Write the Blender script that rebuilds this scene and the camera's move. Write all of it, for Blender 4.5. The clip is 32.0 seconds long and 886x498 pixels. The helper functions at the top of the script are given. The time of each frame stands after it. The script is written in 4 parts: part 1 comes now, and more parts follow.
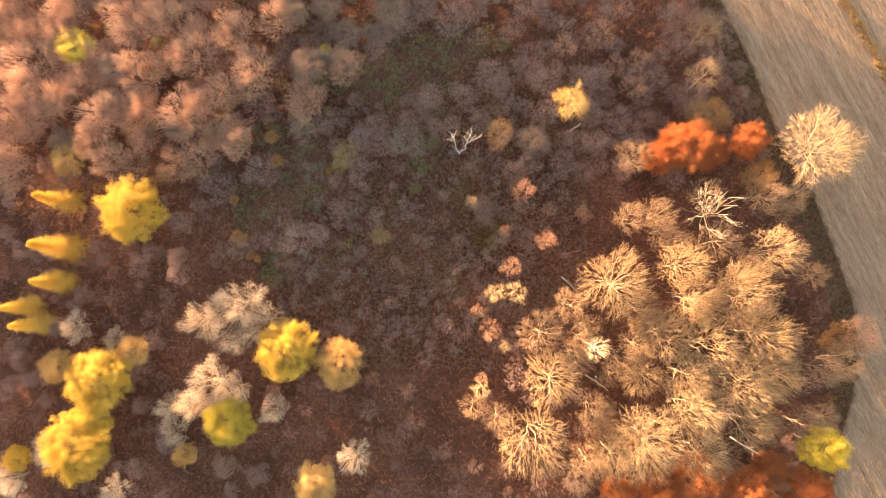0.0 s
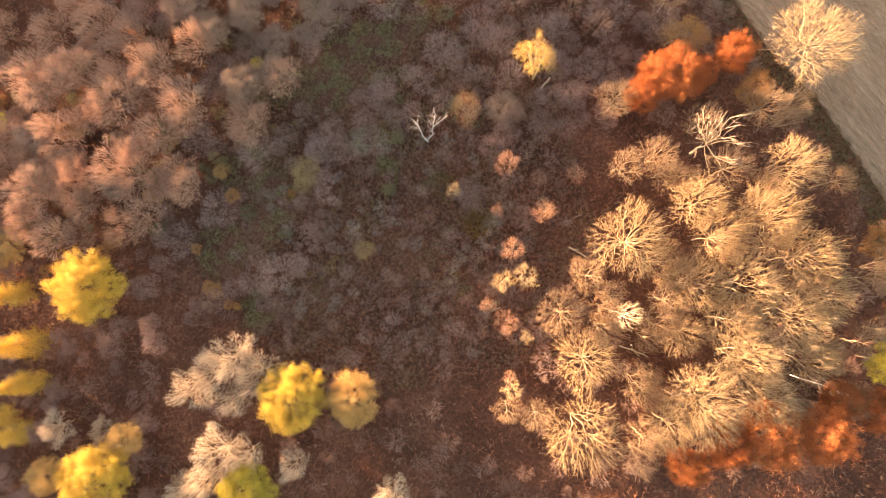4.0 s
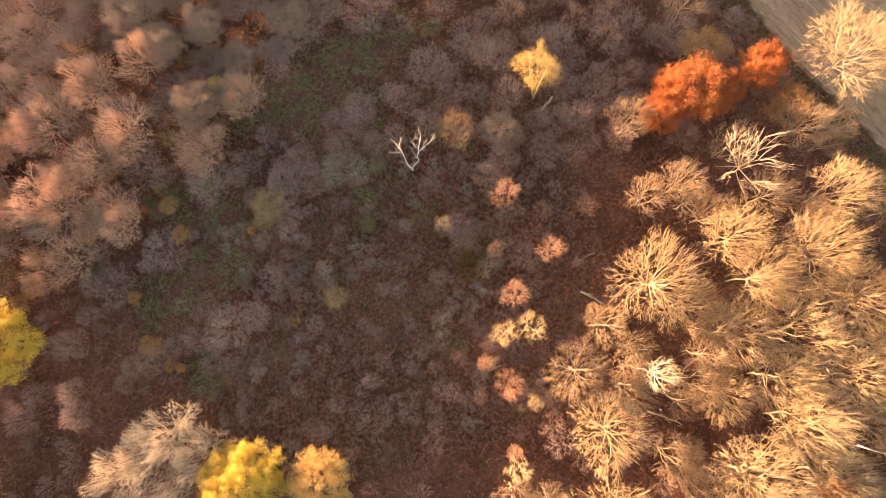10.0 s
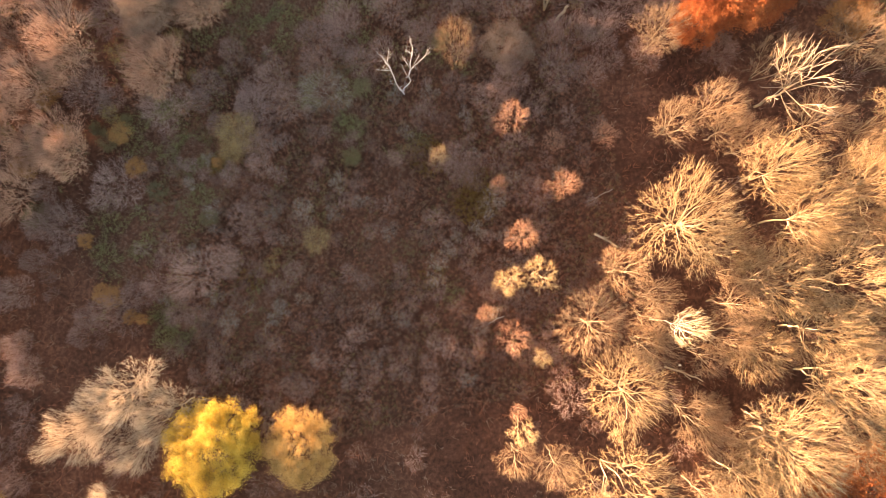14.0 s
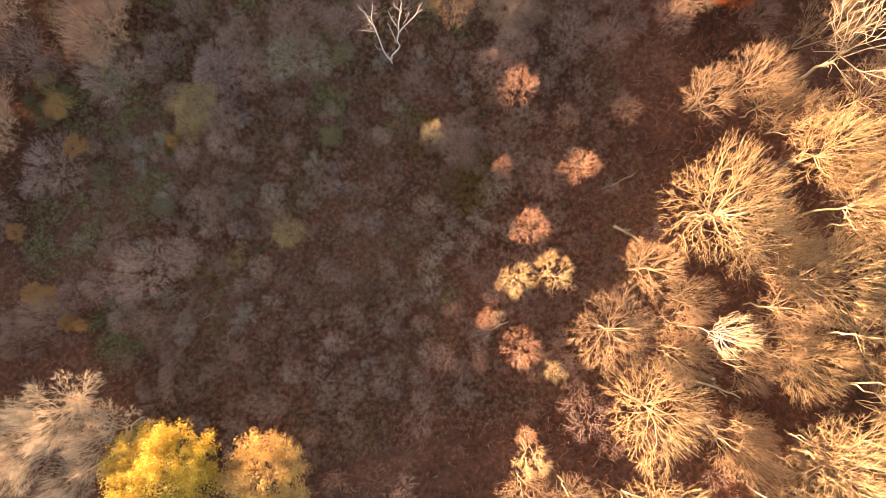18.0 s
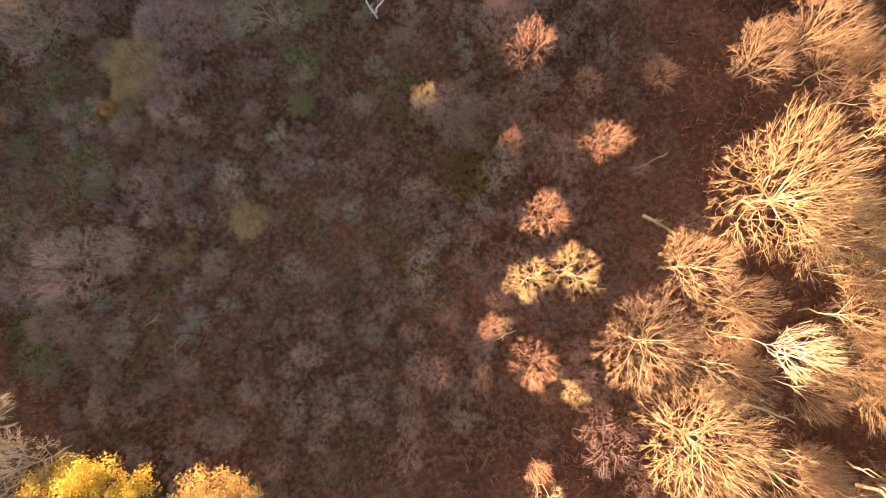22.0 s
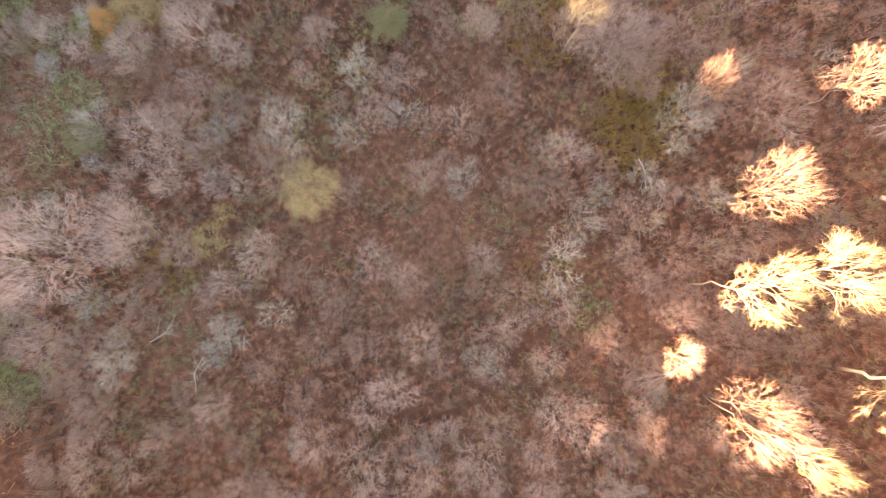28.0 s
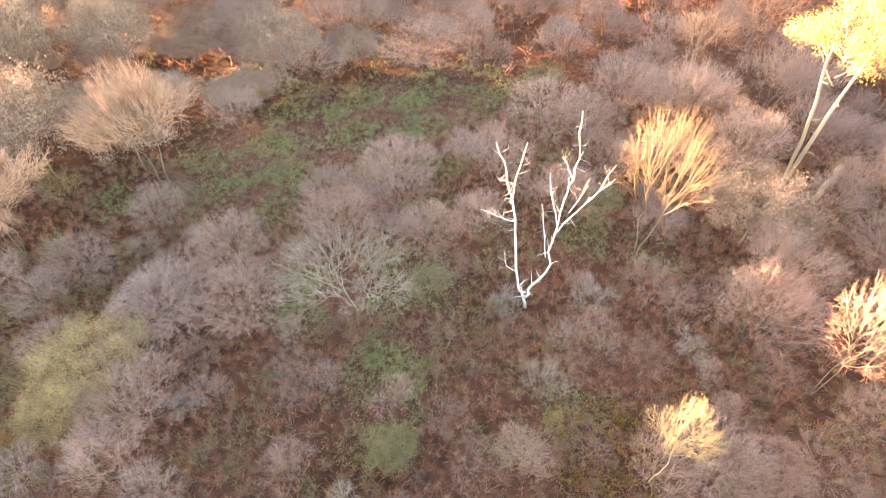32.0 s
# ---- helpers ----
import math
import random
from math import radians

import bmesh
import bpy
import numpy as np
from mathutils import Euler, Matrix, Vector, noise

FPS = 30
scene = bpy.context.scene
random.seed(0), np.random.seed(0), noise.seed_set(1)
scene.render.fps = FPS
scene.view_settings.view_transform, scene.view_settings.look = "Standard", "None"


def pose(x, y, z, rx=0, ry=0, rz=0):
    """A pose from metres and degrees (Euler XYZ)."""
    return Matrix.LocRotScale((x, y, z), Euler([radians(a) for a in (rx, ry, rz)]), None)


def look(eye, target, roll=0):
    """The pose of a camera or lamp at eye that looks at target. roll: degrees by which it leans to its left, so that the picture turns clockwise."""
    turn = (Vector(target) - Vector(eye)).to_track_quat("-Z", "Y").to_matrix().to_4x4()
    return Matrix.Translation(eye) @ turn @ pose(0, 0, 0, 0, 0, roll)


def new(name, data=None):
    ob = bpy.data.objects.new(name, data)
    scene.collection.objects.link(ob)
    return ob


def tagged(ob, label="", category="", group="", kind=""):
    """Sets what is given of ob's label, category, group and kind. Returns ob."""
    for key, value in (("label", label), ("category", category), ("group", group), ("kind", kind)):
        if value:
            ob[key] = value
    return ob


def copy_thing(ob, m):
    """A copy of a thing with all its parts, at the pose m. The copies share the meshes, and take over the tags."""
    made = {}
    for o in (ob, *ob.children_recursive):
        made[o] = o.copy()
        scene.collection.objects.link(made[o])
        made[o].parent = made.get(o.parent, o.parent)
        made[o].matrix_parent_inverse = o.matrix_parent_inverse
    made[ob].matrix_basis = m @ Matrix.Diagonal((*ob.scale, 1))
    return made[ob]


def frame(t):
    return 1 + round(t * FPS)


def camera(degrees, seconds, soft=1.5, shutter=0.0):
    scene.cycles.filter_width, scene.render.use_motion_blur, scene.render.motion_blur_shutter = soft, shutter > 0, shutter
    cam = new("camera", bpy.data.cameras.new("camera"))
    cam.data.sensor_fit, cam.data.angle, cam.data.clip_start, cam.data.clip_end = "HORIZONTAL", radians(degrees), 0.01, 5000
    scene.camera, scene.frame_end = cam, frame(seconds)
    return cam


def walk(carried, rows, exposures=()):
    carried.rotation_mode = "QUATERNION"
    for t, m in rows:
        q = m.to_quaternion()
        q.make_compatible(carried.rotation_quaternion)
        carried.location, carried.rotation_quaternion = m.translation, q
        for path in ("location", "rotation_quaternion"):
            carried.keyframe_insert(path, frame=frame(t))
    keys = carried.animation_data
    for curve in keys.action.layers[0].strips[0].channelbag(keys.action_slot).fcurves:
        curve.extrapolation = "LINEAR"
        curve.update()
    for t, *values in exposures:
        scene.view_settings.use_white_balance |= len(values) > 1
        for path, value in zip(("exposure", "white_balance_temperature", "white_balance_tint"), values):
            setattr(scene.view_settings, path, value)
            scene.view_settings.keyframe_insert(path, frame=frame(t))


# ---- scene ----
cam = camera(80.1, 32.0, 0.9)
EXPOSURES = [(0.0, 2.98, 8850, 25.0), (9.0, 2.8, 8850, 26.0), (10.0, 2.78, 8850, 26.0), (10.6, 3.31, 8450, 25.0), (11.4, 3.31, 8450, 25.0), (12.0, 2.98, 8650, 26.0), (12.5, 2.84, 8750, 26.0), (20.0, 2.7, 8600, 25.0), (24.0, 2.64, 8300, 24.0), (25.0, 3.25, 8200, 21.0), (25.5, 3.41, 8100, 20.0), (28.0, 4.11, 7830, 19.0), (29.0, 4.45, 7930, 19.0), (30.0, 4.32, 8030, 20.0), (31.0, 4.22, 8030, 19.0), (32.0, 4.24, 8030, 19.0)]
METRES, EYE, TILT, LEAN, TURN = 100.0, 121.7, -86.5, 3.3, 0.0
ROWS = [
    (0.0, 0.0, 0.0, 0.0, 0.0, 0.0, -0.0),
    (0.5, -0.0018, 0.0142, 0.0, -0.16, -0.06, 6.42),
    (1.0, -0.0008, 0.0288, -0.0002, -0.24, -0.07, 9.84),
    (1.5, -0.0008, 0.0432, -0.0005, -0.35, -0.1, 11.37),
    (2.0, -0.0009, 0.0575, -0.0011, -0.47, -0.12, 12.2),
    (2.5, -0.0006, 0.0717, -0.0016, -0.56, -0.13, 12.7),
    (3.0, -0.0004, 0.0859, -0.0021, -0.67, -0.14, 13.01),
    (3.5, -0.0003, 0.1001, -0.0028, -0.78, -0.15, 13.28),
    (5.5, -0.0007, 0.158, -0.0038, -1.29, -0.37, 13.9),
    (6.0, -0.0007, 0.1724, -0.0052, -1.4, -0.36, 13.99),
    (6.5, -0.0009, 0.1863, -0.0061, -1.49, -0.37, 14.05),
    (7.0, -0.0009, 0.2007, -0.0071, -1.58, -0.41, 14.08),
    (7.5, -0.0008, 0.2152, -0.0079, -1.7, -0.44, 14.11),
    (8.0, -0.0002, 0.2294, -0.0092, -1.76, -0.45, 14.11),
    (8.5, 0.0002, 0.2434, -0.0102, -1.86, -0.45, 14.09),
    (9.0, 0.0011, 0.2579, -0.0111, -1.94, -0.49, 14.06),
    (9.5, 0.0022, 0.2731, -0.0117, -1.98, -0.14, 14.08),
    (10.0, 0.0032, 0.2884, -0.0136, -2.0, 5.13, 14.06),
    (10.5, 0.0014, 0.3022, -0.0161, -2.13, 7.56, 14.0),
    (11.0, 0.0017, 0.3164, -0.0167, -2.2, 7.52, 14.0),
    (11.5, -0.0008, 0.3298, -0.0184, -2.41, 6.11, 13.99),
    (12.0, 0.0025, 0.3447, -0.018, -2.36, -0.53, 14.0),
    (12.5, 0.0028, 0.3591, -0.0192, -2.44, -0.53, 14.0),
    (13.0, 0.0029, 0.3736, -0.0199, -2.52, -0.55, 13.99),
    (13.5, 0.0028, 0.388, -0.0213, -2.6, -0.54, 13.95),
    (14.0, 0.0027, 0.4024, -0.0224, -2.67, -0.54, 13.94),
    (14.5, 0.0028, 0.4168, -0.0234, -2.73, -0.56, 13.96),
    (16.5, 0.0051, 0.4758, -0.0302, -2.99, -0.38, 13.92),
    (17.0, 0.0055, 0.4902, -0.0312, -3.09, -0.41, 13.9),
    (17.5, 0.0055, 0.5046, -0.0325, -3.2, -0.43, 13.87),
    (18.0, 0.0059, 0.5192, -0.034, -3.28, -0.44, 13.83),
    (18.5, 0.0063, 0.5338, -0.0347, -3.38, -0.48, 13.8),
    (19.0, 0.0073, 0.5487, -0.0359, -3.47, -0.51, 13.76),
    (19.5, 0.008, 0.5636, -0.0368, -3.55, -0.53, 13.73),
    (20.0, 0.0085, 0.5787, -0.0374, -3.66, -0.55, 13.71),
    (20.5, 0.0092, 0.5938, -0.0382, -3.7, -0.58, 13.68),
    (21.0, 0.01, 0.6088, -0.0392, -3.79, -0.59, 13.64),
    (21.5, 0.0108, 0.6239, -0.0399, -3.84, -0.66, 13.62),
    (22.0, 0.0106, 0.639, -0.0411, -3.96, -0.69, 13.57),
    (22.5, 0.0078, 0.6543, -0.0415, -3.97, -0.73, 13.52),
    (23.0, 0.0004, 0.6698, -0.0409, -4.0, -0.79, 13.46),
    (23.5, -0.011, 0.6853, -0.0397, -4.06, -0.79, 13.39),
    (24.0, -0.0258, 0.7015, -0.0363, -4.02, -0.9, 13.39),
    (24.5, -0.044, 0.7178, -0.033, -3.96, -0.9, 13.34),
    (25.0, -0.0603, 0.7329, -0.0301, -3.77, -0.91, 13.15),
    (25.5, -0.07, 0.748, -0.0288, -3.73, -0.91, 12.92),
    (27.5, -0.084, 0.81, -0.0301, -3.72, -0.89, 12.23),
    (28.0, -0.0826, 0.8266, -0.0272, -3.66, -0.73, 12.2),
    (28.5, -0.0805, 0.8433, -0.0219, -3.57, 5.69, 12.15),
    (29.0, -0.079, 0.8594, -0.015, -3.61, 11.61, 12.03),
    (29.5, -0.0768, 0.8741, -0.0068, -3.48, 17.12, 11.68),
    (30.0, -0.0752, 0.8875, 0.0028, -3.42, 22.34, 11.57),
    (30.5, -0.0733, 0.901, 0.0129, -3.33, 27.13, 11.54),
    (31.0, -0.0721, 0.9143, 0.0238, -3.27, 31.85, 11.54),
    (31.5, -0.0708, 0.9275, 0.0355, -3.21, 35.55, 11.57),
    (32.0, -0.0699, 0.9412, 0.0442, -3.2, 39.04, 11.57),
]
walk(cam, [(t, pose(0, 0, EYE, TILT, LEAN, TURN) @ pose(METRES * x, METRES * y, METRES * z, 90 + pitch, roll, yaw)) for t, x, y, z, yaw, pitch, roll in ROWS], EXPOSURES)

# ---- world, sun ----
SUN_AZ, SUN_EL = 48.0, 4.8     # degrees: left of +y, above the horizon
world = bpy.data.worlds.new("sky")
scene.world = world
world.use_nodes = True
wn = world.node_tree
sky = wn.nodes.new("ShaderNodeTexSky")
sky.sky_type, sky.sun_disc = "NISHITA", False
sky.sun_elevation, sky.sun_rotation = radians(SUN_EL), radians(-SUN_AZ)
wn.links.new(sky.outputs[0], wn.nodes["Background"].inputs[0])
wn.nodes["Background"].inputs[1].default_value = 0.145
sun = new("sun", bpy.data.lights.new("sun", "SUN"))
sun.data.energy, sun.data.angle, sun.data.color = 5.0, radians(0.6), (1.0, 0.73, 0.48)
sun_way = Vector((-math.sin(radians(SUN_AZ)) * math.cos(radians(SUN_EL)), math.cos(radians(SUN_AZ)) * math.cos(radians(SUN_EL)), math.sin(radians(SUN_EL))))
sun.matrix_basis = look(sun_way * 200, (0, 0, 0))

# ---- materials ----


def plant(name, colours, rough=0.85, scale=3.0, through_light=0.0, speckle=1.0, patch=0.5):
    """Bark, twigs or leaves: a ramp of colours by object, piece and noise."""
    m = bpy.data.materials.new(name)
    m.use_nodes = True
    t = m.node_tree
    n, k = t.nodes, t.links
    b = n["Principled BSDF"]
    geo, info, tex = n.new("ShaderNodeNewGeometry"), n.new("ShaderNodeObjectInfo"), n.new("ShaderNodeTexNoise")
    co = n.new("ShaderNodeTexCoord")
    k.new(co.outputs["Object"], tex.inputs["Vector"])
    tex.inputs["Scale"].default_value = scale
    tex.inputs["Detail"].default_value = 3
    a1, a2, a3 = (n.new("ShaderNodeMath") for _ in range(3))
    a1.operation = a2.operation = "MULTIPLY_ADD"
    k.new(info.outputs["Random"], a1.inputs[0])
    a1.inputs[1].default_value = 0.45
    k.new(tex.outputs[0], a2.inputs[0])
    a2.inputs[1].default_value = patch
    k.new(a1.outputs[0], a2.inputs[2])
    a0 = n.new("ShaderNodeMath")
    a0.operation = "MULTIPLY_ADD"
    k.new(geo.outputs["Random Per Island"], a0.inputs[0])
    a0.inputs[1].default_value, a0.inputs[2].default_value = speckle, 0.5 - 0.5 * speckle
    k.new(a0.outputs[0], a1.inputs[2])
    a3.operation = "MULTIPLY_ADD"
    a3.inputs[2].default_value = -0.26 * (patch - 0.5)
    k.new(a2.outputs[0], a3.inputs[0])
    a3.inputs[1].default_value = 0.52
    ramp = n.new("ShaderNodeValToRGB")
    k.new(a3.outputs[0], ramp.inputs[0])
    e = ramp.color_ramp.elements
    for i, c in enumerate(colours):
        s = e[i] if i < 2 else e.new(1.0)
        s.position, s.color = 0.12 + 0.76 * i / max(1, len(colours) - 1), (*c, 1)
    k.new(ramp.outputs[0], b.inputs["Base Color"])
    b.inputs["Roughness"].default_value = rough
    b.inputs["Specular IOR Level"].default_value = 0.25
    if through_light:
        tr, mix = n.new("ShaderNodeBsdfTranslucent"), n.new("ShaderNodeMixShader")
        k.new(ramp.outputs[0], tr.inputs[0])
        mix.inputs[0].default_value = through_light
        k.new(b.outputs[0], mix.inputs[1])
        k.new(tr.outputs[0], mix.inputs[2])
        k.new(mix.outputs[0], n["Material Output"].inputs[0])
    return m


def earth(name, colours, big, small, bump=0.4, stretch=(1, 1, 1), turn=0.0):
    """Soil and litter: two noises over a ramp, with relief."""
    m = bpy.data.materials.new(name)
    m.use_nodes = True
    t = m.node_tree
    n, k = t.nodes, t.links
    b = n["Principled BSDF"]
    co, mp = n.new("ShaderNodeTexCoord"), n.new("ShaderNodeMapping")
    mp.vector_type = "TEXTURE"
    mp.inputs["Rotation"].default_value[2] = radians(turn)
    mp.inputs["Scale"].default_value = stretch
    k.new(co.outputs["Object"], mp.inputs[0])
    t1, t2 = n.new("ShaderNodeTexNoise"), n.new("ShaderNodeTexNoise")
    for q, s in ((t1, big), (t2, small)):
        k.new(mp.outputs[0], q.inputs["Vector"])
        q.inputs["Scale"].default_value, q.inputs["Detail"].default_value, q.inputs["Roughness"].default_value = s, 8, 0.65
    mixer = n.new("ShaderNodeMath")
    mixer.operation = "MULTIPLY_ADD"
    k.new(t2.outputs[0], mixer.inputs[0])
    mixer.inputs[1].default_value = 0.55
    half = n.new("ShaderNodeMath")
    half.operation = "MULTIPLY"
    k.new(t1.outputs[0], half.inputs[0])
    half.inputs[1].default_value = 0.5
    k.new(half.outputs[0], mixer.inputs[2])
    ramp = n.new("ShaderNodeValToRGB")
    k.new(mixer.outputs[0], ramp.inputs[0])
    e = ramp.color_ramp.elements
    for i, c in enumerate(colours):
        s = e[i] if i < 2 else e.new(1.0)
        s.position, s.color = 0.36 + 0.34 * i / max(1, len(colours) - 1), (*c, 1)
    k.new(ramp.outputs[0], b.inputs["Base Color"])
    b.inputs["Roughness"].default_value = 0.95
    b.inputs["Specular IOR Level"].default_value = 0.1
    bp = n.new("ShaderNodeBump")
    bp.inputs["Strength"].default_value, bp.inputs["Distance"].default_value = bump, 0.15
    k.new(mixer.outputs[0], bp.inputs["Height"])
    k.new(bp.outputs[0], b.inputs["Normal"])
    return m


BARK = plant("grey_brown_bark", [(0.12, 0.085, 0.06), (0.22, 0.17, 0.13), (0.32, 0.26, 0.2)])
BARK_TAN = plant("tan_bark", [(0.36, 0.27, 0.18), (0.52, 0.415, 0.295), (0.66, 0.555, 0.42)])
BARK_WHITE = plant("bleached_white_wood", [(0.6, 0.56, 0.54), (0.76, 0.73, 0.71), (0.85, 0.83, 0.82)])
TWIG_TAN = plant("tan_twigs", [(0.38, 0.26, 0.14), (0.55, 0.41, 0.24), (0.7, 0.56, 0.36)])
TWIG_STRAW = plant("straw_brown_twigs", [(0.21, 0.132, 0.075), (0.46, 0.318, 0.188), (0.71, 0.545, 0.355)], scale=1.4)
TWIG_FINE = plant("fine_tan_twigs", [(0.24, 0.15, 0.095), (0.42, 0.28, 0.185), (0.58, 0.42, 0.29)], scale=1.4)
TWIG_BIRCH = plant("creamy_birch_twigs", [(0.42, 0.33, 0.22), (0.58, 0.48, 0.34), (0.7, 0.6, 0.45)])
TWIG_ROSE = plant("pinkish_brown_twigs", [(0.28, 0.14, 0.095), (0.57, 0.34, 0.25), (0.8, 0.57, 0.45)], scale=1.2)
TWIG_PEACH = plant("peach_brown_twigs", [(0.36, 0.185, 0.13), (0.54, 0.3, 0.215), (0.68, 0.43, 0.32)])
TWIG_DUSK = plant("dusky_brown_twigs", [(0.18, 0.112, 0.1), (0.28, 0.182, 0.165), (0.38, 0.265, 0.24)])
TWIG_ASH = plant("ash_grey_twigs", [(0.26, 0.21, 0.18), (0.38, 0.32, 0.28), (0.5, 0.44, 0.4)])
TWIG_AMBER = plant("amber_twigs", [(0.18, 0.115, 0.078), (0.3, 0.195, 0.125), (0.42, 0.29, 0.185)])
TWIG_GREY = plant("grey_twigs", [(0.25, 0.166, 0.15), (0.4, 0.272, 0.25), (0.54, 0.4, 0.375)])
TWIG_PALE = plant("pale_grey_twigs", [(0.4, 0.3, 0.22), (0.64, 0.51, 0.39), (0.8, 0.68, 0.54)], scale=1.4)
TWIG_SAGE = plant("lichen_grey_twigs", [(0.22, 0.185, 0.17), (0.35, 0.305, 0.28), (0.49, 0.44, 0.41)])
LEAF_YELLOW = plant("yellow_leaves", [(0.42, 0.26, 0.05), (0.68, 0.47, 0.09), (0.85, 0.67, 0.19)], 0.6, 0.9, 0.25, 1.0, 0.8)
LEAF_LEMON = plant("lemon_leaves", [(0.72, 0.5, 0.07), (0.85, 0.66, 0.13), (0.92, 0.77, 0.26)], 0.6, 0.5, 0.25, 1.0, 0.8)
LEAF_GOLD = plant("golden_brown_leaves", [(0.46, 0.26, 0.09), (0.64, 0.41, 0.16), (0.78, 0.57, 0.27)], 0.6, 0.5, 0.25, 1.0, 0.8)
LEAF_OLIVE = plant("olive_yellow_leaves", [(0.36, 0.29, 0.05), (0.56, 0.45, 0.08), (0.7, 0.57, 0.14)], 0.6, 0.5, 0.25, 1.0, 0.8)
LEAF_BUSH = plant("dull_yellow_leaves", [(0.3, 0.22, 0.08), (0.42, 0.32, 0.12), (0.54, 0.43, 0.18)], 0.6, 0.5, 0.2, 0.5)
LEAF_PALE = plant("pale_yellow_leaves", [(0.48, 0.31, 0.09), (0.62, 0.43, 0.15), (0.74, 0.56, 0.26)], 0.6, 0.5, 0.25, 1.0, 0.8)
LEAF_AMBER = plant("amber_needles", [(0.5, 0.28, 0.055), (0.74, 0.47, 0.09), (0.87, 0.64, 0.18)], 0.6, 0.9, 0.25, 1.0, 0.8)
LEAF_RED = plant("rust_red_leaves", [(0.3, 0.08, 0.03), (0.46, 0.14, 0.05), (0.58, 0.23, 0.09)], 0.65, 0.5, 0.2, 1.0, 0.8)
LEAF_RUST = plant("rust_brown_leaves", [(0.3, 0.14, 0.06), (0.45, 0.24, 0.1), (0.55, 0.33, 0.16)], 0.7, 0.5, 0.2, 0.5)
LEAF_MAUVE = plant("faded_pinkish_leaves", [(0.26, 0.17, 0.13), (0.38, 0.27, 0.22), (0.5, 0.38, 0.32)], 0.7, 0.5, 0.2, 0.5)
LEAF_GREEN = plant("dull_green_leaves", [(0.12, 0.115, 0.06), (0.2, 0.185, 0.1), (0.3, 0.275, 0.17)], 0.7, 0.5, 0.2, 0.5)
LEAF_STRAW = plant("straw_yellow_leaves", [(0.32, 0.225, 0.11), (0.45, 0.32, 0.155), (0.56, 0.42, 0.22)], 0.7, 0.5, 0.2, 0.3)
WEED_RED = plant("red_brown_weeds", [(0.11, 0.042, 0.028), (0.36, 0.16, 0.104), (0.64, 0.355, 0.25)], 0.9, 2.4, 0.0, 0.5, 1.1)
WEED_RUST = plant("rust_brown_low_weeds", [(0.11, 0.044, 0.029), (0.33, 0.15, 0.093), (0.55, 0.29, 0.185)], 0.9, 2, 0.0, 0.5, 1.1)
WEED_STALK = plant("pale_dead_stalks", [(0.2, 0.115, 0.08), (0.4, 0.25, 0.18), (0.58, 0.42, 0.33)], 0.9, 1.8, 0.0, 0.5, 1.1)
WEED_TAN = plant("tan_weeds", [(0.17, 0.105, 0.078), (0.33, 0.22, 0.165), (0.52, 0.38, 0.3)], 0.9, 2.2, 0.0, 0.5, 1.1)
WEED_GREEN = plant("green_weeds", [(0.13, 0.135, 0.055), (0.3, 0.3, 0.14), (0.5, 0.47, 0.27)], 0.9, 1.4, 0.0, 0.5, 1.1)
WEED_OLIVE = plant("olive_brown_weeds", [(0.1, 0.075, 0.035), (0.27, 0.205, 0.1), (0.47, 0.38, 0.22)], 0.9, 1.8, 0.0, 0.5, 1.1)
WEED_VERGE = plant("olive_verge_grass", [(0.07, 0.065, 0.03), (0.17, 0.145, 0.07), (0.3, 0.25, 0.14)], 0.9, 0.8, 0.0, 0.6, 1.1)
WEED_ORANGE = plant("orange_dry_weeds", [(0.35, 0.19, 0.07), (0.5, 0.31, 0.13), (0.62, 0.44, 0.22)], 0.9, 0.12)
WEED_OCHRE = plant("ochre_weeds", [(0.12, 0.065, 0.02), (0.24, 0.14, 0.04), (0.36, 0.23, 0.08)], 0.9, 2, 0.0, 0.5, 1.1)
SOIL = earth("leaf_litter", [(0.036, 0.0165, 0.0115), (0.108, 0.048, 0.032), (0.235, 0.112, 0.074)], 0.07, 1.6, 0.8)
FIELD = earth("harvested_soil", [(0.16, 0.098, 0.063), (0.285, 0.187, 0.127), (0.43, 0.31, 0.225)], 0.25, 1.6, 0.6, (0.5, 2.6, 1), 24.5)
STRAW = plant("straw", [(0.34, 0.25, 0.17), (0.48, 0.38, 0.27), (0.62, 0.52, 0.4)], 0.8, 0.1)

# ---- mesh helpers ----


def mesh_of(name, verts, faces, material):
    """A mesh from arrays; faces all have as many corners as the array is wide."""
    verts, faces = np.asarray(verts, dtype=np.float32), np.asarray(faces, dtype=np.int32)
    me = bpy.data.meshes.new(name)
    me.vertices.add(len(verts))
    me.vertices.foreach_set("co", verts.ravel())
    me.loops.add(faces.size)
    me.loops.foreach_set("vertex_index", faces.ravel())
    me.polygons.add(len(faces))
    me.polygons.foreach_set("loop_start", np.arange(len(faces), dtype=np.int32) * faces.shape[1])
    me.update(calc_edges=True)
    me.validate()
    me.materials.append(material)
    return me


def child(name, me, parent, label=""):
    ob = new(name, me)
    ob.parent = parent
    return tagged(ob, label)


def unit(v):
    return v / np.maximum(np.linalg.norm(v, axis=-1, keepdims=True), 1e-9)


def sides(way, rng):
    """Two directions across each way, turned at random."""
    a = rng.normal(size=way.shape)
    u = unit(np.cross(way, a))
    return u, np.cross(way, u)


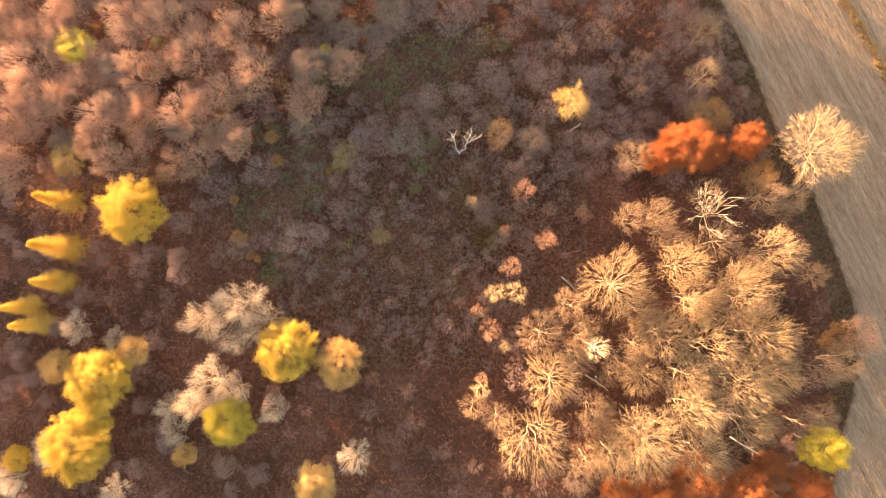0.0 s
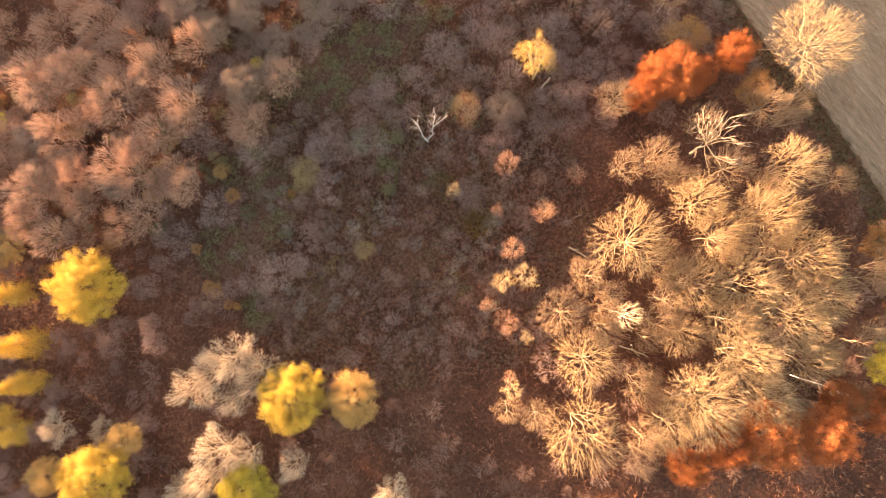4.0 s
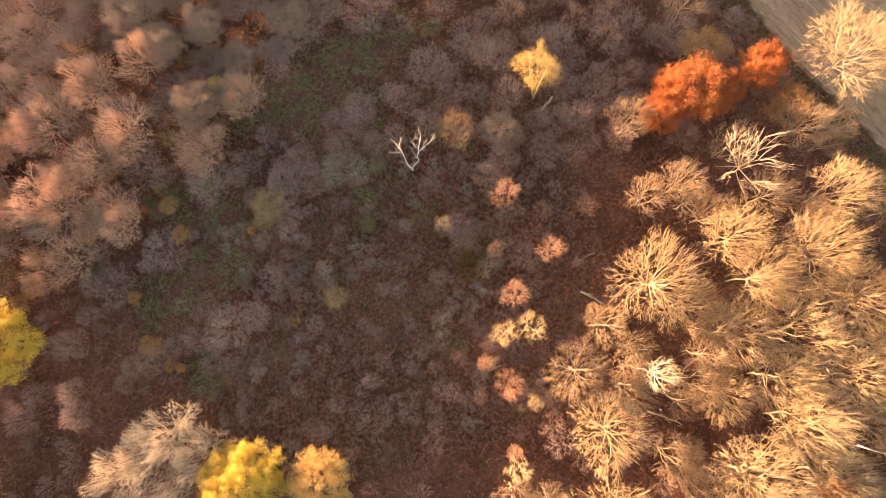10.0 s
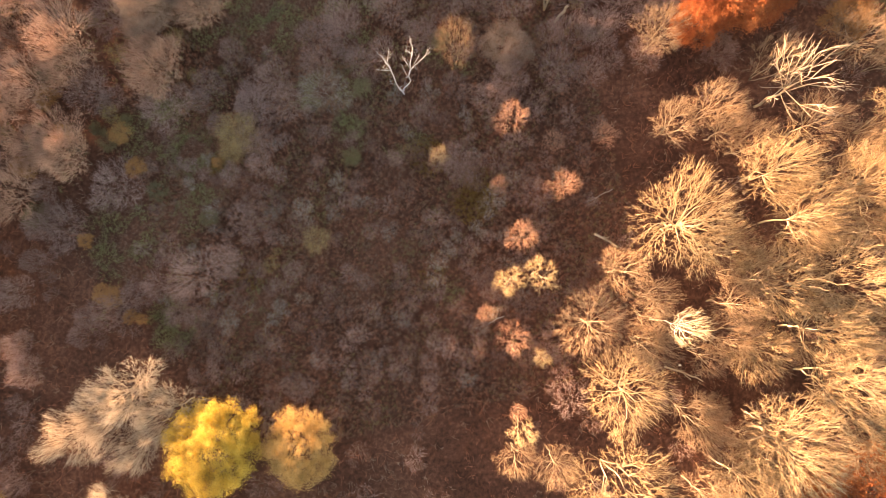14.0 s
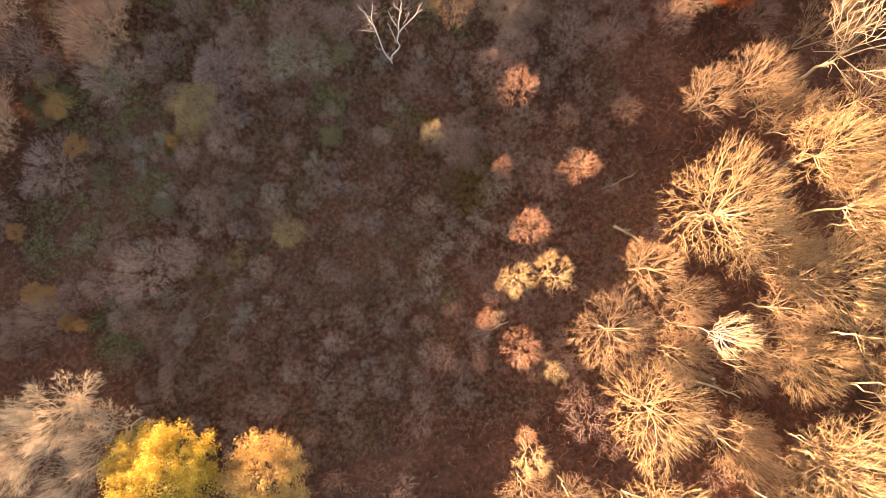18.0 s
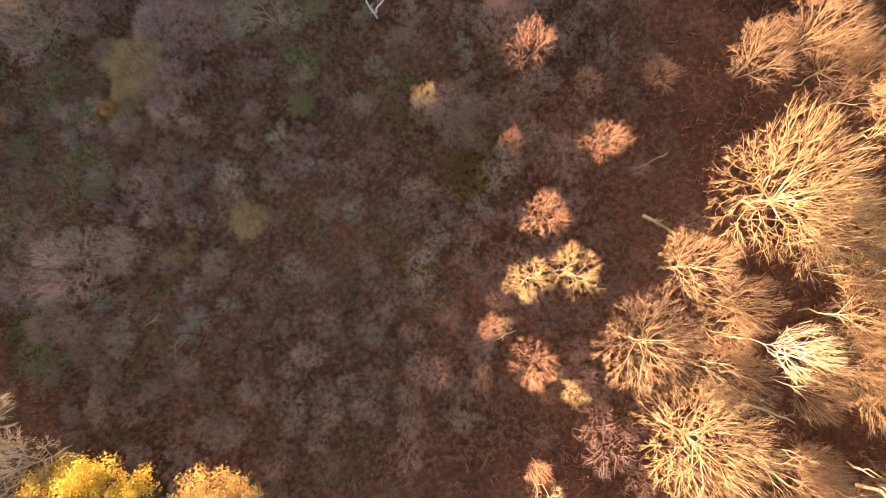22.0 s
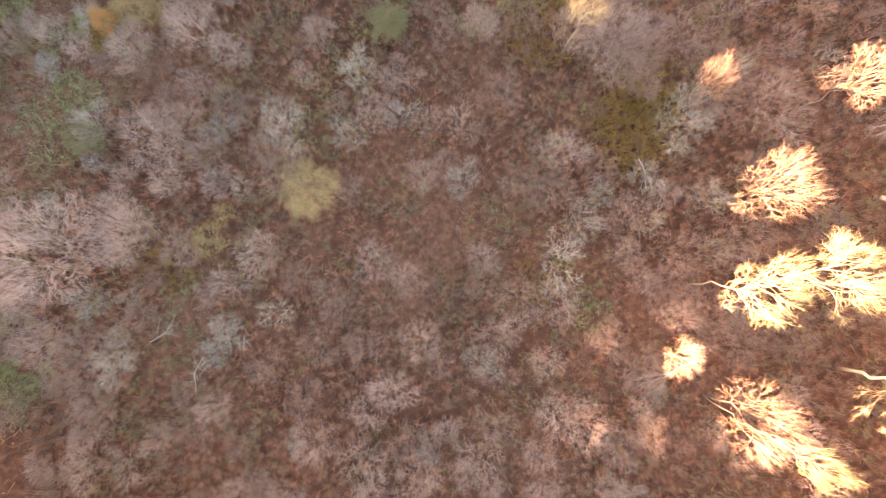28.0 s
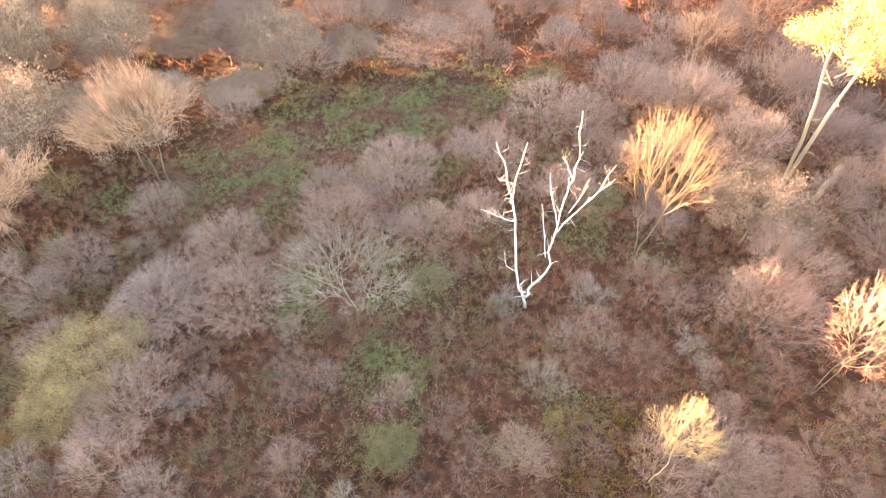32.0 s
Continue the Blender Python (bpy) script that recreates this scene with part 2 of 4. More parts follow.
def tubes(a, b, ra, rb, n, rng):
    """Tapered tubes of n sides from a to b; triangles."""
    u, w = sides(unit(b - a), rng)
    ang = np.arange(n) * 2 * np.pi / n
    ring = np.cos(ang)[None, :, None] * u[:, None] + np.sin(ang)[None, :, None] * w[:, None]
    lo, hi = a[:, None] + ring * ra[:, None, None], b[:, None] + ring * rb[:, None, None]
    verts = np.concatenate([lo, hi], 1).reshape(-1, 3)
    i, j = np.arange(n), (np.arange(n) + 1) % n
    face = np.concatenate([np.stack([i, j, n + j], 1), np.stack([i, n + j, n + i], 1)])
    return verts, (face[None] + (np.arange(len(a)) * 2 * n)[:, None, None]).reshape(-1, 3)


def spikes(a, b, r, rng):
    """Thin twigs: three-sided needles from a to b."""
    u, w = sides(unit(b - a), rng)
    ang = np.arange(3) * 2 * np.pi / 3
    ring = np.cos(ang)[None, :, None] * u[:, None] + np.sin(ang)[None, :, None] * w[:, None]
    verts = np.concatenate([a[:, None] + ring * r[:, None, None], b[:, None]], 1).reshape(-1, 3)
    face = np.array([[0, 1, 3], [1, 2, 3], [2, 0, 3]])
    return verts, (face[None] + (np.arange(len(a)) * 4)[:, None, None]).reshape(-1, 3)


def join(*pieces):
    verts, faces, off = [], [], 0
    for v, f in pieces:
        verts.append(v), faces.append(f + off)
        off += len(v)
    return np.concatenate(verts), np.concatenate(faces)


def pipe(points, radii, n=7):
    """One continuous tapered tube through the points, closed at its ends; triangles."""
    p, rad = np.asarray(points, dtype=float), np.asarray(radii, dtype=float)
    way = unit(np.gradient(p, axis=0))
    u = unit(np.cross(way, np.array([0.31, 0.93, 0.17])))
    w = np.cross(way, u)
    ang = np.arange(n) * 2 * np.pi / n
    ring = p[:, None] + (np.cos(ang)[None, :, None] * u[:, None] + np.sin(ang)[None, :, None] * w[:, None]) * rad[:, None, None]
    verts = np.concatenate([ring.reshape(-1, 3), p[:1], p[-1:]])
    i, j = np.arange(n), (np.arange(n) + 1) % n
    faces = []
    for s in range(len(p) - 1):
        o = s * n
        faces += [np.stack([o + i, o + j, o + n + j], 1), np.stack([o + i, o + n + j, o + n + i], 1)]
    last = (len(p) - 1) * n
    faces += [np.stack([j, i, np.full(n, len(p) * n)], 1), np.stack([last + i, last + j, np.full(n, len(p) * n + 1)], 1)]
    return verts, np.concatenate(faces)


def crooked(a, b, rng, amount, steps):
    """Points of a crooked line from a to b."""
    size = np.linalg.norm(b - a)
    return np.array([a + (b - a) * (s / steps) + (rng.normal(size=3) * size * amount if 0 < s < steps else 0) for s in range(steps + 1)])


def part_in_two(ways, rng):
    """Which of the ways fall in the first of two bunches that point together."""
    i = rng.integers(len(ways))
    far = np.argmax(((ways - ways[i]) ** 2).sum(1))
    back = np.argmax(((ways - ways[far]) ** 2).sum(1))
    near = ((ways - ways[far]) ** 2).sum(1) < ((ways - ways[back]) ** 2).sum(1) * (0.6 + 0.8 * rng.random())
    if near.all() or not near.any():
        near = np.arange(len(ways)) < len(ways) // 2
    return near


def bunch(ways, count, rng):
    """Sorts ways in bunches round count seeds: lists of their numbers."""
    seed = ways[rng.choice(len(ways), min(count, len(ways)), replace=False)]
    for _ in range(3):
        own = ((ways[:, None] - seed[None]) ** 2).sum(2).argmin(1)
        seed = np.array([ways[own == k].mean(0) if (own == k).any() else seed[k] for k in range(len(seed))])
    return [np.flatnonzero(own == k) for k in range(len(seed)) if (own == k).any()]


def grow(start, tips, ways, thin, rng, rows, twigs, wander=0.02):
    """Branches from start to all tips, forking forward again and again. Returns the main line and its radii."""
    line, width = [start], [thin * len(tips) ** 0.33]
    todo = [(start, np.arange(len(tips)), True)]
    while todo:
        p, pick, main = todo.pop()
        tip = tips[pick]
        if len(pick) <= 2:
            for t in tip:
                twigs.append((p, t))
            if main:
                line.append(tip[0]), width.append(thin * 0.6)
            continue
        way = tip.mean(0) - p
        size = math.sqrt(float(way @ way))
        q = p + way * (0.26 + 0.14 * rng.random()) + rng.normal(size=3) * size * wander
        w0, w1 = thin * len(pick) ** 0.3, thin * (0.7 * len(pick)) ** 0.3
        if main:
            line.append(q), width.append(w1)
        else:
            rows.append((p, q, w0, w1))
        near = part_in_two(ways[pick], rng)
        x, y = pick[near], pick[~near]
        if len(x) < len(y):
            x, y = y, x
        todo.append((q, x, main)), todo.append((q, y, False))
    return np.array(line), np.array(width)


def crown_tips(rng, count, h, r, deep, lobes, loose, inner, droop, rough):
    """Twig ends of a domed crown, gathered in uneven lobes, and the level of its middle."""
    k = np.arange(lobes) + 0.5
    z = 1 - (1 - droop) * k / lobes
    turn = k * 2.39996 + rng.random() * 6.283
    flat = np.sqrt(np.maximum(0, 1 - z * z))
    mid = unit(np.stack([np.cos(turn) * flat, np.sin(turn) * flat, z], 1) + rng.normal(size=(lobes, 3)) * 0.5 / math.sqrt(lobes))
    far = 1.06 - rough * rng.random(lobes)
    own = rng.choice(lobes, count, p=far ** 3 / (far ** 3).sum())
    off = rng.normal(size=(count, 3))
    d = unit(mid[own] + off * loose)
    d[:, 2] = np.where(d[:, 2] < droop, 2 * droop - d[:, 2], d[:, 2])
    out = far[own] * (1.04 - 0.05 * (off ** 2).sum(1).clip(0, 5)) * (1 - inner * rng.random(count) ** 2.2)
    tip = d * out[:, None] * np.array([r, r, h * deep / 2]) + np.array([0, 0, h * (1 - deep / 2)])
    tip[:, 2] = np.clip(tip[:, 2], 0.05 * h, None)
    return tip


def forked_meshes(name, seed, h, r, limbs, tips, bark, twig, clear=0.3, stems=1, deep=0.7, trunk_r=0.014, thin=0.014, split=False, side=5, spray=0.6, spread=0.42,
                  lobes=30, loose=0.2, inner=0.5, droop=-0.35, wander=0.04, leaf=None, each=0, size=0.09, puff=0.35, rough=0.36):
    """Meshes of a tree whose limbs fork forward again and again into sprays of twigs: stems, limbs when they are split off, crown of twigs, and leaves where it has them."""
    rng = np.random.default_rng(seed)
    tip = crown_tips(rng, tips, h, r, deep, lobes, loose, inner, droop, rough)
    root = np.array([0, 0, h * (1 - deep) * 0.6])
    ways = unit((tip - root) / np.array([r, r, h * deep * 0.8])) + 0.35 * tip / np.array([r, r, h])
    out, rows, twigs, limb_lines = [], [], [], []
    for pick in (bunch(ways, stems, rng) if stems > 1 else [np.arange(len(tip))]):
        group, ways_of = tip[pick], ways[pick]
        mid = group.mean(0)
        lean = 0.62 if stems > 1 else 0.2
        stem = crooked(np.array([mid[0] * 0.04, mid[1] * 0.04, -0.05]), np.array([mid[0] * lean, mid[1] * lean, h * (1 - deep * 0.52)]), rng, 0.022, 6)
        wide = trunk_r * h / math.sqrt(stems) * (1 - 0.82 * np.linspace(0, 1, 7) ** 1.2)
        out.append(("trunk" if stems == 1 else "stem", mesh_of(name + "_stem", *pipe(stem, wide, 7), bark)))
        for few in bunch(ways_of, max(2, limbs // stems), rng):
            f = np.clip(clear + (1 - clear) * (group[few][:, 2].mean() - h * (1 - deep)) / (h * deep) + 0.1 * rng.normal(), clear, 0.98)
            start = np.array([np.interp(f * 6, np.arange(7), stem[:, k]) for k in range(3)])
            line, width = grow(start, group[few], ways_of[few], thin, rng, rows, twigs, wander)
            limb_lines.append((line, np.minimum(width, np.interp(f * 6, np.arange(7), wide) * 0.9)))
    fine = []
    if split:
        out += [("limb", mesh_of(name + "_limb", *pipe(p, q, 5), bark)) for p, q in limb_lines]
    else:
        fine += [pipe(p, q, 4) for p, q in limb_lines]
    woody = sum(len(f) for v, f in fine)
    a, b = np.array([p for p, q in twigs]), np.array([q for p, q in twigs])
    way = b - a
    long = np.linalg.norm(way, axis=1, keepdims=True)
    bent = a + way * 0.55 + rng.normal(size=a.shape) * long * 0.07 - np.array([0, 0, 0.03]) * long
    fine.append(tubes(a, bent, np.full(len(a), thin), np.full(len(a), thin * 0.8), 3, rng))
    fine.append(spikes(bent, b, np.full(len(a), thin * 0.8), rng))
    if rows:
        fine.append(tubes(np.array([v[0] for v in rows]), np.array([v[1] for v in rows]), np.array([v[2] for v in rows]), np.array([v[3] for v in rows]), 3, rng))
    if side:
        i = np.repeat(np.arange(len(a)), side)
        f = (0.15 + 0.8 * rng.random(len(i)))[:, None]
        start = np.where(f < 0.55, a[i] + (bent - a)[i] * f / 0.55, bent[i] + (b - bent)[i] * (f - 0.55) / 0.45)
        reach = spray * (0.45 + 0.75 * rng.random((len(i), 1))) * np.minimum(1, 0.4 + long[i] / (2 * spray))
        way = unit(unit(way[i]) + rng.normal(size=(len(i), 3)) * spread + np.array([0, 0, 0.12]))
        fine.append(spikes(start, start + way * reach, np.full(len(i), thin * 0.62), rng))
    verts, faces = join(*fine)
    verts[:, 2] = np.maximum(verts[:, 2], 0.01)
    crown = mesh_of(name + "_crown", verts, faces, twig)
    if woody:
        crown.materials.append(bark)
        crown.polygons.foreach_set("material_index", (np.arange(len(crown.polygons)) < woody).astype(np.int32))
    if leaf is None:
        return out + [("crown", crown)]
    i = np.repeat(np.arange(len(b)), each)
    off = rng.normal(size=(len(i), 3))
    at = b[i] + (a - b)[i] * (0.5 * rng.random((len(i), 1)) ** 1.5) + off * puff * np.array([0.5, 0.5, 0.4])
    at[:, 2] = np.maximum(at[:, 2], 0.1)
    outward = unit(at - np.array([0, 0, h * (1 - deep * 0.6)])) * 0.7 + unit(off) * 0.5 + np.array([0, 0, 0.3])
    return out + [("branchwork", crown), ("crown", mesh_of(name + "_leaves", *leaf_blades(at, np.full(len(at), size), rng, outward), leaf))]


def larch_meshes(name, seed, h, r, bark, leaf, boughs=170, each=95, size=0.075):
    """Meshes of a conical tree: a straight trunk, level boughs that turn up, needles in tufts along them."""
    rng = np.random.default_rng(seed)
    line = crooked(np.array([0, 0, -0.05]), np.array([0, 0, h * 0.99]), rng, 0.006, 6)
    z = 0.1 + 0.88 * (np.arange(boughs) + rng.random(boughs)) / boughs
    turn = np.arange(boughs) * 2.39996 + rng.normal(size=boughs) * 0.3
    reach = r * (1.04 - z) ** 0.8 * (0.7 + 0.4 * rng.random(boughs))
    a = np.stack([np.zeros(boughs), np.zeros(boughs), z * h], 1)
    b = a + np.stack([np.cos(turn) * reach, np.sin(turn) * reach, reach * (0.05 + 0.3 * rng.random(boughs))], 1)
    i = np.repeat(np.arange(boughs), each)
    f = rng.random((len(i), 1)) ** 0.7
    at = a[i] + (b - a)[i] * f + rng.normal(size=(len(i), 3)) * np.array([0.28, 0.28, 0.13]) * (0.5 + reach[i] / r)[:, None]
    return [("trunk", mesh_of(name + "_trunk", *pipe(line, 0.012 * h * (1 - 0.9 * np.linspace(0, 1, 7)), 7), bark)),
            ("branchwork", mesh_of(name + "_boughs", *spikes(a, b, np.full(boughs, 0.035), rng), bark)),
            ("crown", mesh_of(name + "_needles", *leaf_blades(at, np.full(len(at), size), rng, np.array([0, 0, 0.7])), leaf))]


def wiggle(start, way, size, steps, jitter, up, rng):
    """Crooked lines from the starts: an array of points, line by line."""
    pts, w = [start], way
    for _ in range(steps):
        w = unit(w + rng.normal(size=w.shape) * jitter + np.array([0, 0, up]))
        pts.append(pts[-1] + w * (size / steps)[:, None])
    return np.stack(pts, 1)


def offshoots(lines, radii, count, reach, rng, low=0.2, spread=0.6, jitter=0.25, steps=3, up=0.05, thin=0.005):
    """Side branches along crooked lines, shorter towards their ends."""
    n, m = radii.shape
    i = np.repeat(np.arange(n), count)
    f = low + (1 - low) * (np.tile(np.arange(count), n) + rng.random(n * count)) / count
    k = np.minimum((f * (m - 1)).astype(int), m - 2)
    g = (f * (m - 1) - k)[:, None]
    start = lines[i, k] * (1 - g) + lines[i, k + 1] * g
    way = unit(lines[i, k + 1] - lines[i, k])
    u = unit(np.cross(way, rng.normal(size=way.shape)))
    size = np.linalg.norm(np.diff(lines, axis=1), axis=2).sum(1)[i] * reach * (1.2 - 0.75 * f) * (0.55 + 0.9 * rng.random(len(i)))
    out = wiggle(start, unit(way * (1 - spread) + u * spread + np.array([0, 0, up])), size, steps, jitter, up, rng)
    r0 = np.maximum((radii[i, k] * (1 - g[:, 0]) + radii[i, k + 1] * g[:, 0]) * 0.55, thin)
    return out, np.maximum(r0[:, None] * np.linspace(1, 0.4, steps + 1)[None], thin * 0.7)


def lengths(lines, radii, rng, point=True):
    """Tubes along crooked lines, the last length drawn out to a point."""
    a, b = lines[:, :-1].reshape(-1, 3), lines[:, 1:].reshape(-1, 3)
    ra, rb = radii[:, :-1].ravel(), radii[:, 1:].ravel()
    last = (np.arange(len(a)) % (lines.shape[1] - 1)) == lines.shape[1] - 2
    out = [spikes(a[last], b[last], ra[last], rng)]
    if (~last).any():
        out.append(tubes(a[~last], b[~last], ra[~last], rb[~last], 3, rng))
    return out


def gnarled_meshes(name, seed, h, r, leaders, forks, bark, twig, clear=0.25, stems=1, flat=0.6, trunk_r=0.012, thin=0.006, reach=(0.34, 0.4, 0.5), split=False, crook=0.16, bold=1.0):
    """Meshes of a leafless tree with long crooked leaders and short gnarled side branches."""
    rng = np.random.default_rng(seed)
    out, lead, wide, shift = [], [], [], rng.random() * 6.283
    for s in range(stems):
        ang = shift + 6.283 * s / stems
        lean = np.array([math.cos(ang), math.sin(ang)]) * r * (0.05 if stems == 1 else 0.42)
        stem = crooked(np.array([lean[0] * 0.08, lean[1] * 0.08, -0.05]), np.array([lean[0], lean[1], h * (0.8 if stems == 1 else 0.6)]), rng, 0.03, 6)
        stem_r = trunk_r * h / math.sqrt(stems) * (1 - 0.7 * np.linspace(0, 1, 7))
        out.append(("trunk" if stems == 1 else "stem", mesh_of(name + "_stem", *pipe(stem, stem_r, 7), bark)))
        own = max(3, leaders // stems)
        for q in range(own):
            f = clear + (0.97 - clear) * (q + rng.random()) / own
            start = np.array([np.interp(f * 6, np.arange(7), stem[:, k]) for k in range(3)])
            turn = shift + q * 2.4 + rng.normal() * 0.3 + s
            far = r * math.sqrt(1.05 - 0.97 * (q + rng.random()) / own) * (0.64 if stems > 1 else 1)
            end = np.array([lean[0] + math.cos(turn) * far, lean[1] + math.sin(turn) * far, 0])
            rise = math.sqrt(max(0.04, 1 - min(0.96, (end[0] ** 2 + end[1] ** 2) / (1.15 * r) ** 2)))
            end[2] = max(start[2] + 0.08 * h, h * (1 - flat) + h * flat * rise * (0.8 + 0.25 * rng.random()))
            steps = np.linspace(0, 1, 9)[:, None]
            bow = start + np.array([(end[0] - start[0]) * 0.62, (end[1] - start[1]) * 0.62, (end[2] - start[2]) * 0.25])
            line = start * (1 - steps) ** 2 + 2 * bow * steps * (1 - steps) + end * steps ** 2
            line[1:] += np.cumsum(rng.normal(size=(8, 3)), 0) * np.linalg.norm(end - start) * crook * 0.09
            lead.append(line)
            wide.append(max(np.interp(f * 6, np.arange(7), stem_r) * 0.5, thin * 1.6 * bold) * (1 - 0.78 * np.linspace(0, 1, 9)))
    lead, wide = np.array(lead), np.maximum(np.array(wide), thin)
    fine = []
    if split:
        out += [("limb", mesh_of(name + "_limb", *pipe(p, q, 5), bark)) for p, q in zip(lead, wide)]
    else:
        fine += [pipe(p, q, 4) for p, q in zip(lead, wide)]
    woody = sum(len(f) for v, f in fine)
    side, side_r = offshoots(lead, wide, forks[0], reach[0], rng, 0.15, 0.6, crook * 1.3, 4, 0.06, thin * 1.5 * bold)
    sub, sub_r = offshoots(side, side_r, forks[1], reach[1], rng, 0.15, 0.6, crook * 1.8, 3, 0.05, thin * bold)
    fine += lengths(side, side_r, rng) + lengths(sub, sub_r, rng)
    if forks[2]:
        fine += lengths(*offshoots(sub, sub_r, forks[2], reach[2], rng, 0.1, 0.6, crook * 2, 2, 0.05, thin * 0.75), rng)
    verts, faces = join(*fine)
    verts[:, 2] = np.maximum(verts[:, 2], 0.02 * h - 0.02)
    crown = mesh_of(name + "_crown", verts, faces, twig)
    if woody:
        crown.materials.append(bark)
        crown.polygons.foreach_set("material_index", (np.arange(len(crown.polygons)) < woody).astype(np.int32))
    return out + [("crown", crown)]


def leaf_blades(centres, size, rng, face_to=None):
    """Small folded leaf sprays: two triangles on a crease at each centre."""
    n = len(centres)
    way = unit(rng.normal(size=(n, 3)) + (np.array([0, 0, 0.3]) if face_to is None else face_to * 1.3))
    u, w = sides(way, rng)
    s = (size * (0.6 + 0.8 * rng.random(n)))[:, None]
    verts = np.stack([centres - u * s, centres + w * s * 0.6 + way * s * 0.3, centres + u * s, centres - w * s * 0.6 + way * s * 0.3], 1).reshape(-1, 3)
    face = np.array([[0, 1, 2], [0, 2, 3]])
    return verts, (face[None] + (np.arange(n) * 4)[:, None, None]).reshape(-1, 3)


class Kind:
    """One sort of tree: a few built shapes, set out as copies of their own size and turn."""

    def __init__(self, name, label, category, group, h, r, shapes):
        self.name, self.label, self.category, self.group, self.h, self.r = name, label, category, group, h, r
        self.shapes, self.first, self.count = shapes, {}, 0

    def put(self, x, y, h, r, label="", lean=(0, 0)):
        i = self.count % len(self.shapes)
        turn = (self.count * 137.5 + x * 7) % 360
        self.count += 1
        m = pose(x, y, -0.06, lean[0], lean[1], 0) @ pose(0, 0, 0, 0, 0, turn)
        if i in self.first:
            ob = copy_thing(self.first[i], m)
        else:
            ob = self.first[i] = new(self.name)
            trunk = ob
            for part_name, me in self.shapes[i]:
                made = child(part_name, me, trunk if part_name == "limb" else ob)
                trunk = made if part_name in ("trunk", "stem") else trunk
            ob.matrix_basis = m
        ob.scale = (r / self.r, r / self.r * (0.92 + 0.16 * random.random()), h / self.h)
        return tagged(ob, label or self.label, self.category, self.group)

    def all(self, rows):
        for row in rows:
            self.put(*row)


# ---- ground and field ----


def stretch_axis(lo, hi, step, far):
    inner = np.arange(lo, hi + 0.01, step)
    return np.concatenate([[lo - far, lo - far / 4, lo - far / 20], inner, [hi + far / 20, hi + far / 4, hi + far]])


def lie(x, y):
    """Height of the ground: low swells and hummocks, level under the field."""
    k = np.clip((field_edge(y) - 3 - x) / 6, 0, 1)
    drain = 0.3 * np.exp(-((y - ditch(x)) / 0.3) ** 2)
    return k * (0.18 * np.sin(x * 0.31 + 1) * np.cos(y * 0.27) + 0.1 * np.sin(x * 0.9 + y * 0.7) + 0.06 * np.sin(2.1 * x - 1.3 * y)) - 0.1 - drain


def ditch(x):
    """The narrow drain that winds through the weeds, by x; far off elsewhere."""
    return np.where((x > -21) & (x < -2), np.interp(x, [-21, -18.8, -15.3, -12.9, -10.8, -8.4, -5, -2], [-6, -7, -8, -7.1, -5.4, -3.9, -2.5, -1.8]), 1e3)


def field_edge(y):
    """Where the woods end and the field begins, by y."""
    return np.interp(y, [-200, -47, -37, -27, -15, -5, 7, 19, 30, 49, 65, 200], [60, 77, 78.6, 82, 84.3, 83.5, 79.9, 76.1, 69.9, 63.7, 57.3, 0])


gx, gy = stretch_axis(-150, 110, 1.0, 1500), stretch_axis(-100, 140, 1.0, 1500)
X, Y = np.meshgrid(gx, gy)
idx = np.arange(X.size).reshape(X.shape)
quads = np.stack([idx[:-1, :-1], idx[:-1, 1:], idx[1:, 1:], idx[1:, :-1]], -1).reshape(-1, 4)
ground = new("ground", mesh_of("ground", np.stack([X, Y, lie(X, Y)], -1).reshape(-1, 3), quads, SOIL))
tagged(ground, "dark brown woodland floor of leaf litter", "ground", "", "structure")

v, u = np.arange(0, 120, 0.2), np.arange(-140, 160, 3.0)
V, U = np.meshgrid(v, u)
base = field_edge(U + V * 0.0)
across = (base + V) * math.cos(radians(24.5)) + U * math.sin(radians(24.5))
ridge = 0.022 * np.sin(across * 2 * np.pi / 1.52) + 0.03 * np.sin(across * 0.71 + 0.5 * np.sin(U * 0.05)) + 0.015 * np.sin(U * 0.8 + V)
FX = base + V
FZ = 0.0 + ridge * np.clip(V / 2, 0, 1)
idx = np.arange(V.size).reshape(V.shape)
quads = np.stack([idx[:-1, :-1], idx[:-1, 1:], idx[1:, 1:], idx[1:, :-1]], -1).reshape(-1, 4)
field = new("ground_field", mesh_of("ground_field", np.stack([FX, U, FZ], -1).reshape(-1, 3), quads, FIELD))
tagged(field, "harvested brown field with straw-littered furrow rows", "field", "", "structure")

rng = np.random.default_rng(5)
n = 64000
row = np.round(rng.random(n) * 60 / 1.52) * 1.52 + rng.normal(size=n) * 0.14
along = rng.random(n) * 150 - 70
sx = 45 + row * math.cos(radians(24.5)) - along * math.sin(radians(24.5)) + 18
sy = row * math.sin(radians(24.5)) + along * math.cos(radians(24.5))
far = sx > field_edge(sy) + 1
sx, sy, n = sx[far], sy[far], int(far.sum())
sa = np.stack([sx, sy, np.full(n, 0.02)], 1)
sb = sa + np.stack([rng.normal(size=n) * 0.1, rng.normal(size=n) * 0.25, 0.05 + 0.12 * rng.random(n)], 1)
tagged(new("field_stubble", mesh_of("field_stubble", *spikes(sa, sb, np.full(n, 0.045), rng), STRAW)), "pale cut stubble along the furrow rows", "stubble", "", "stuff")


# ---- undergrowth ----


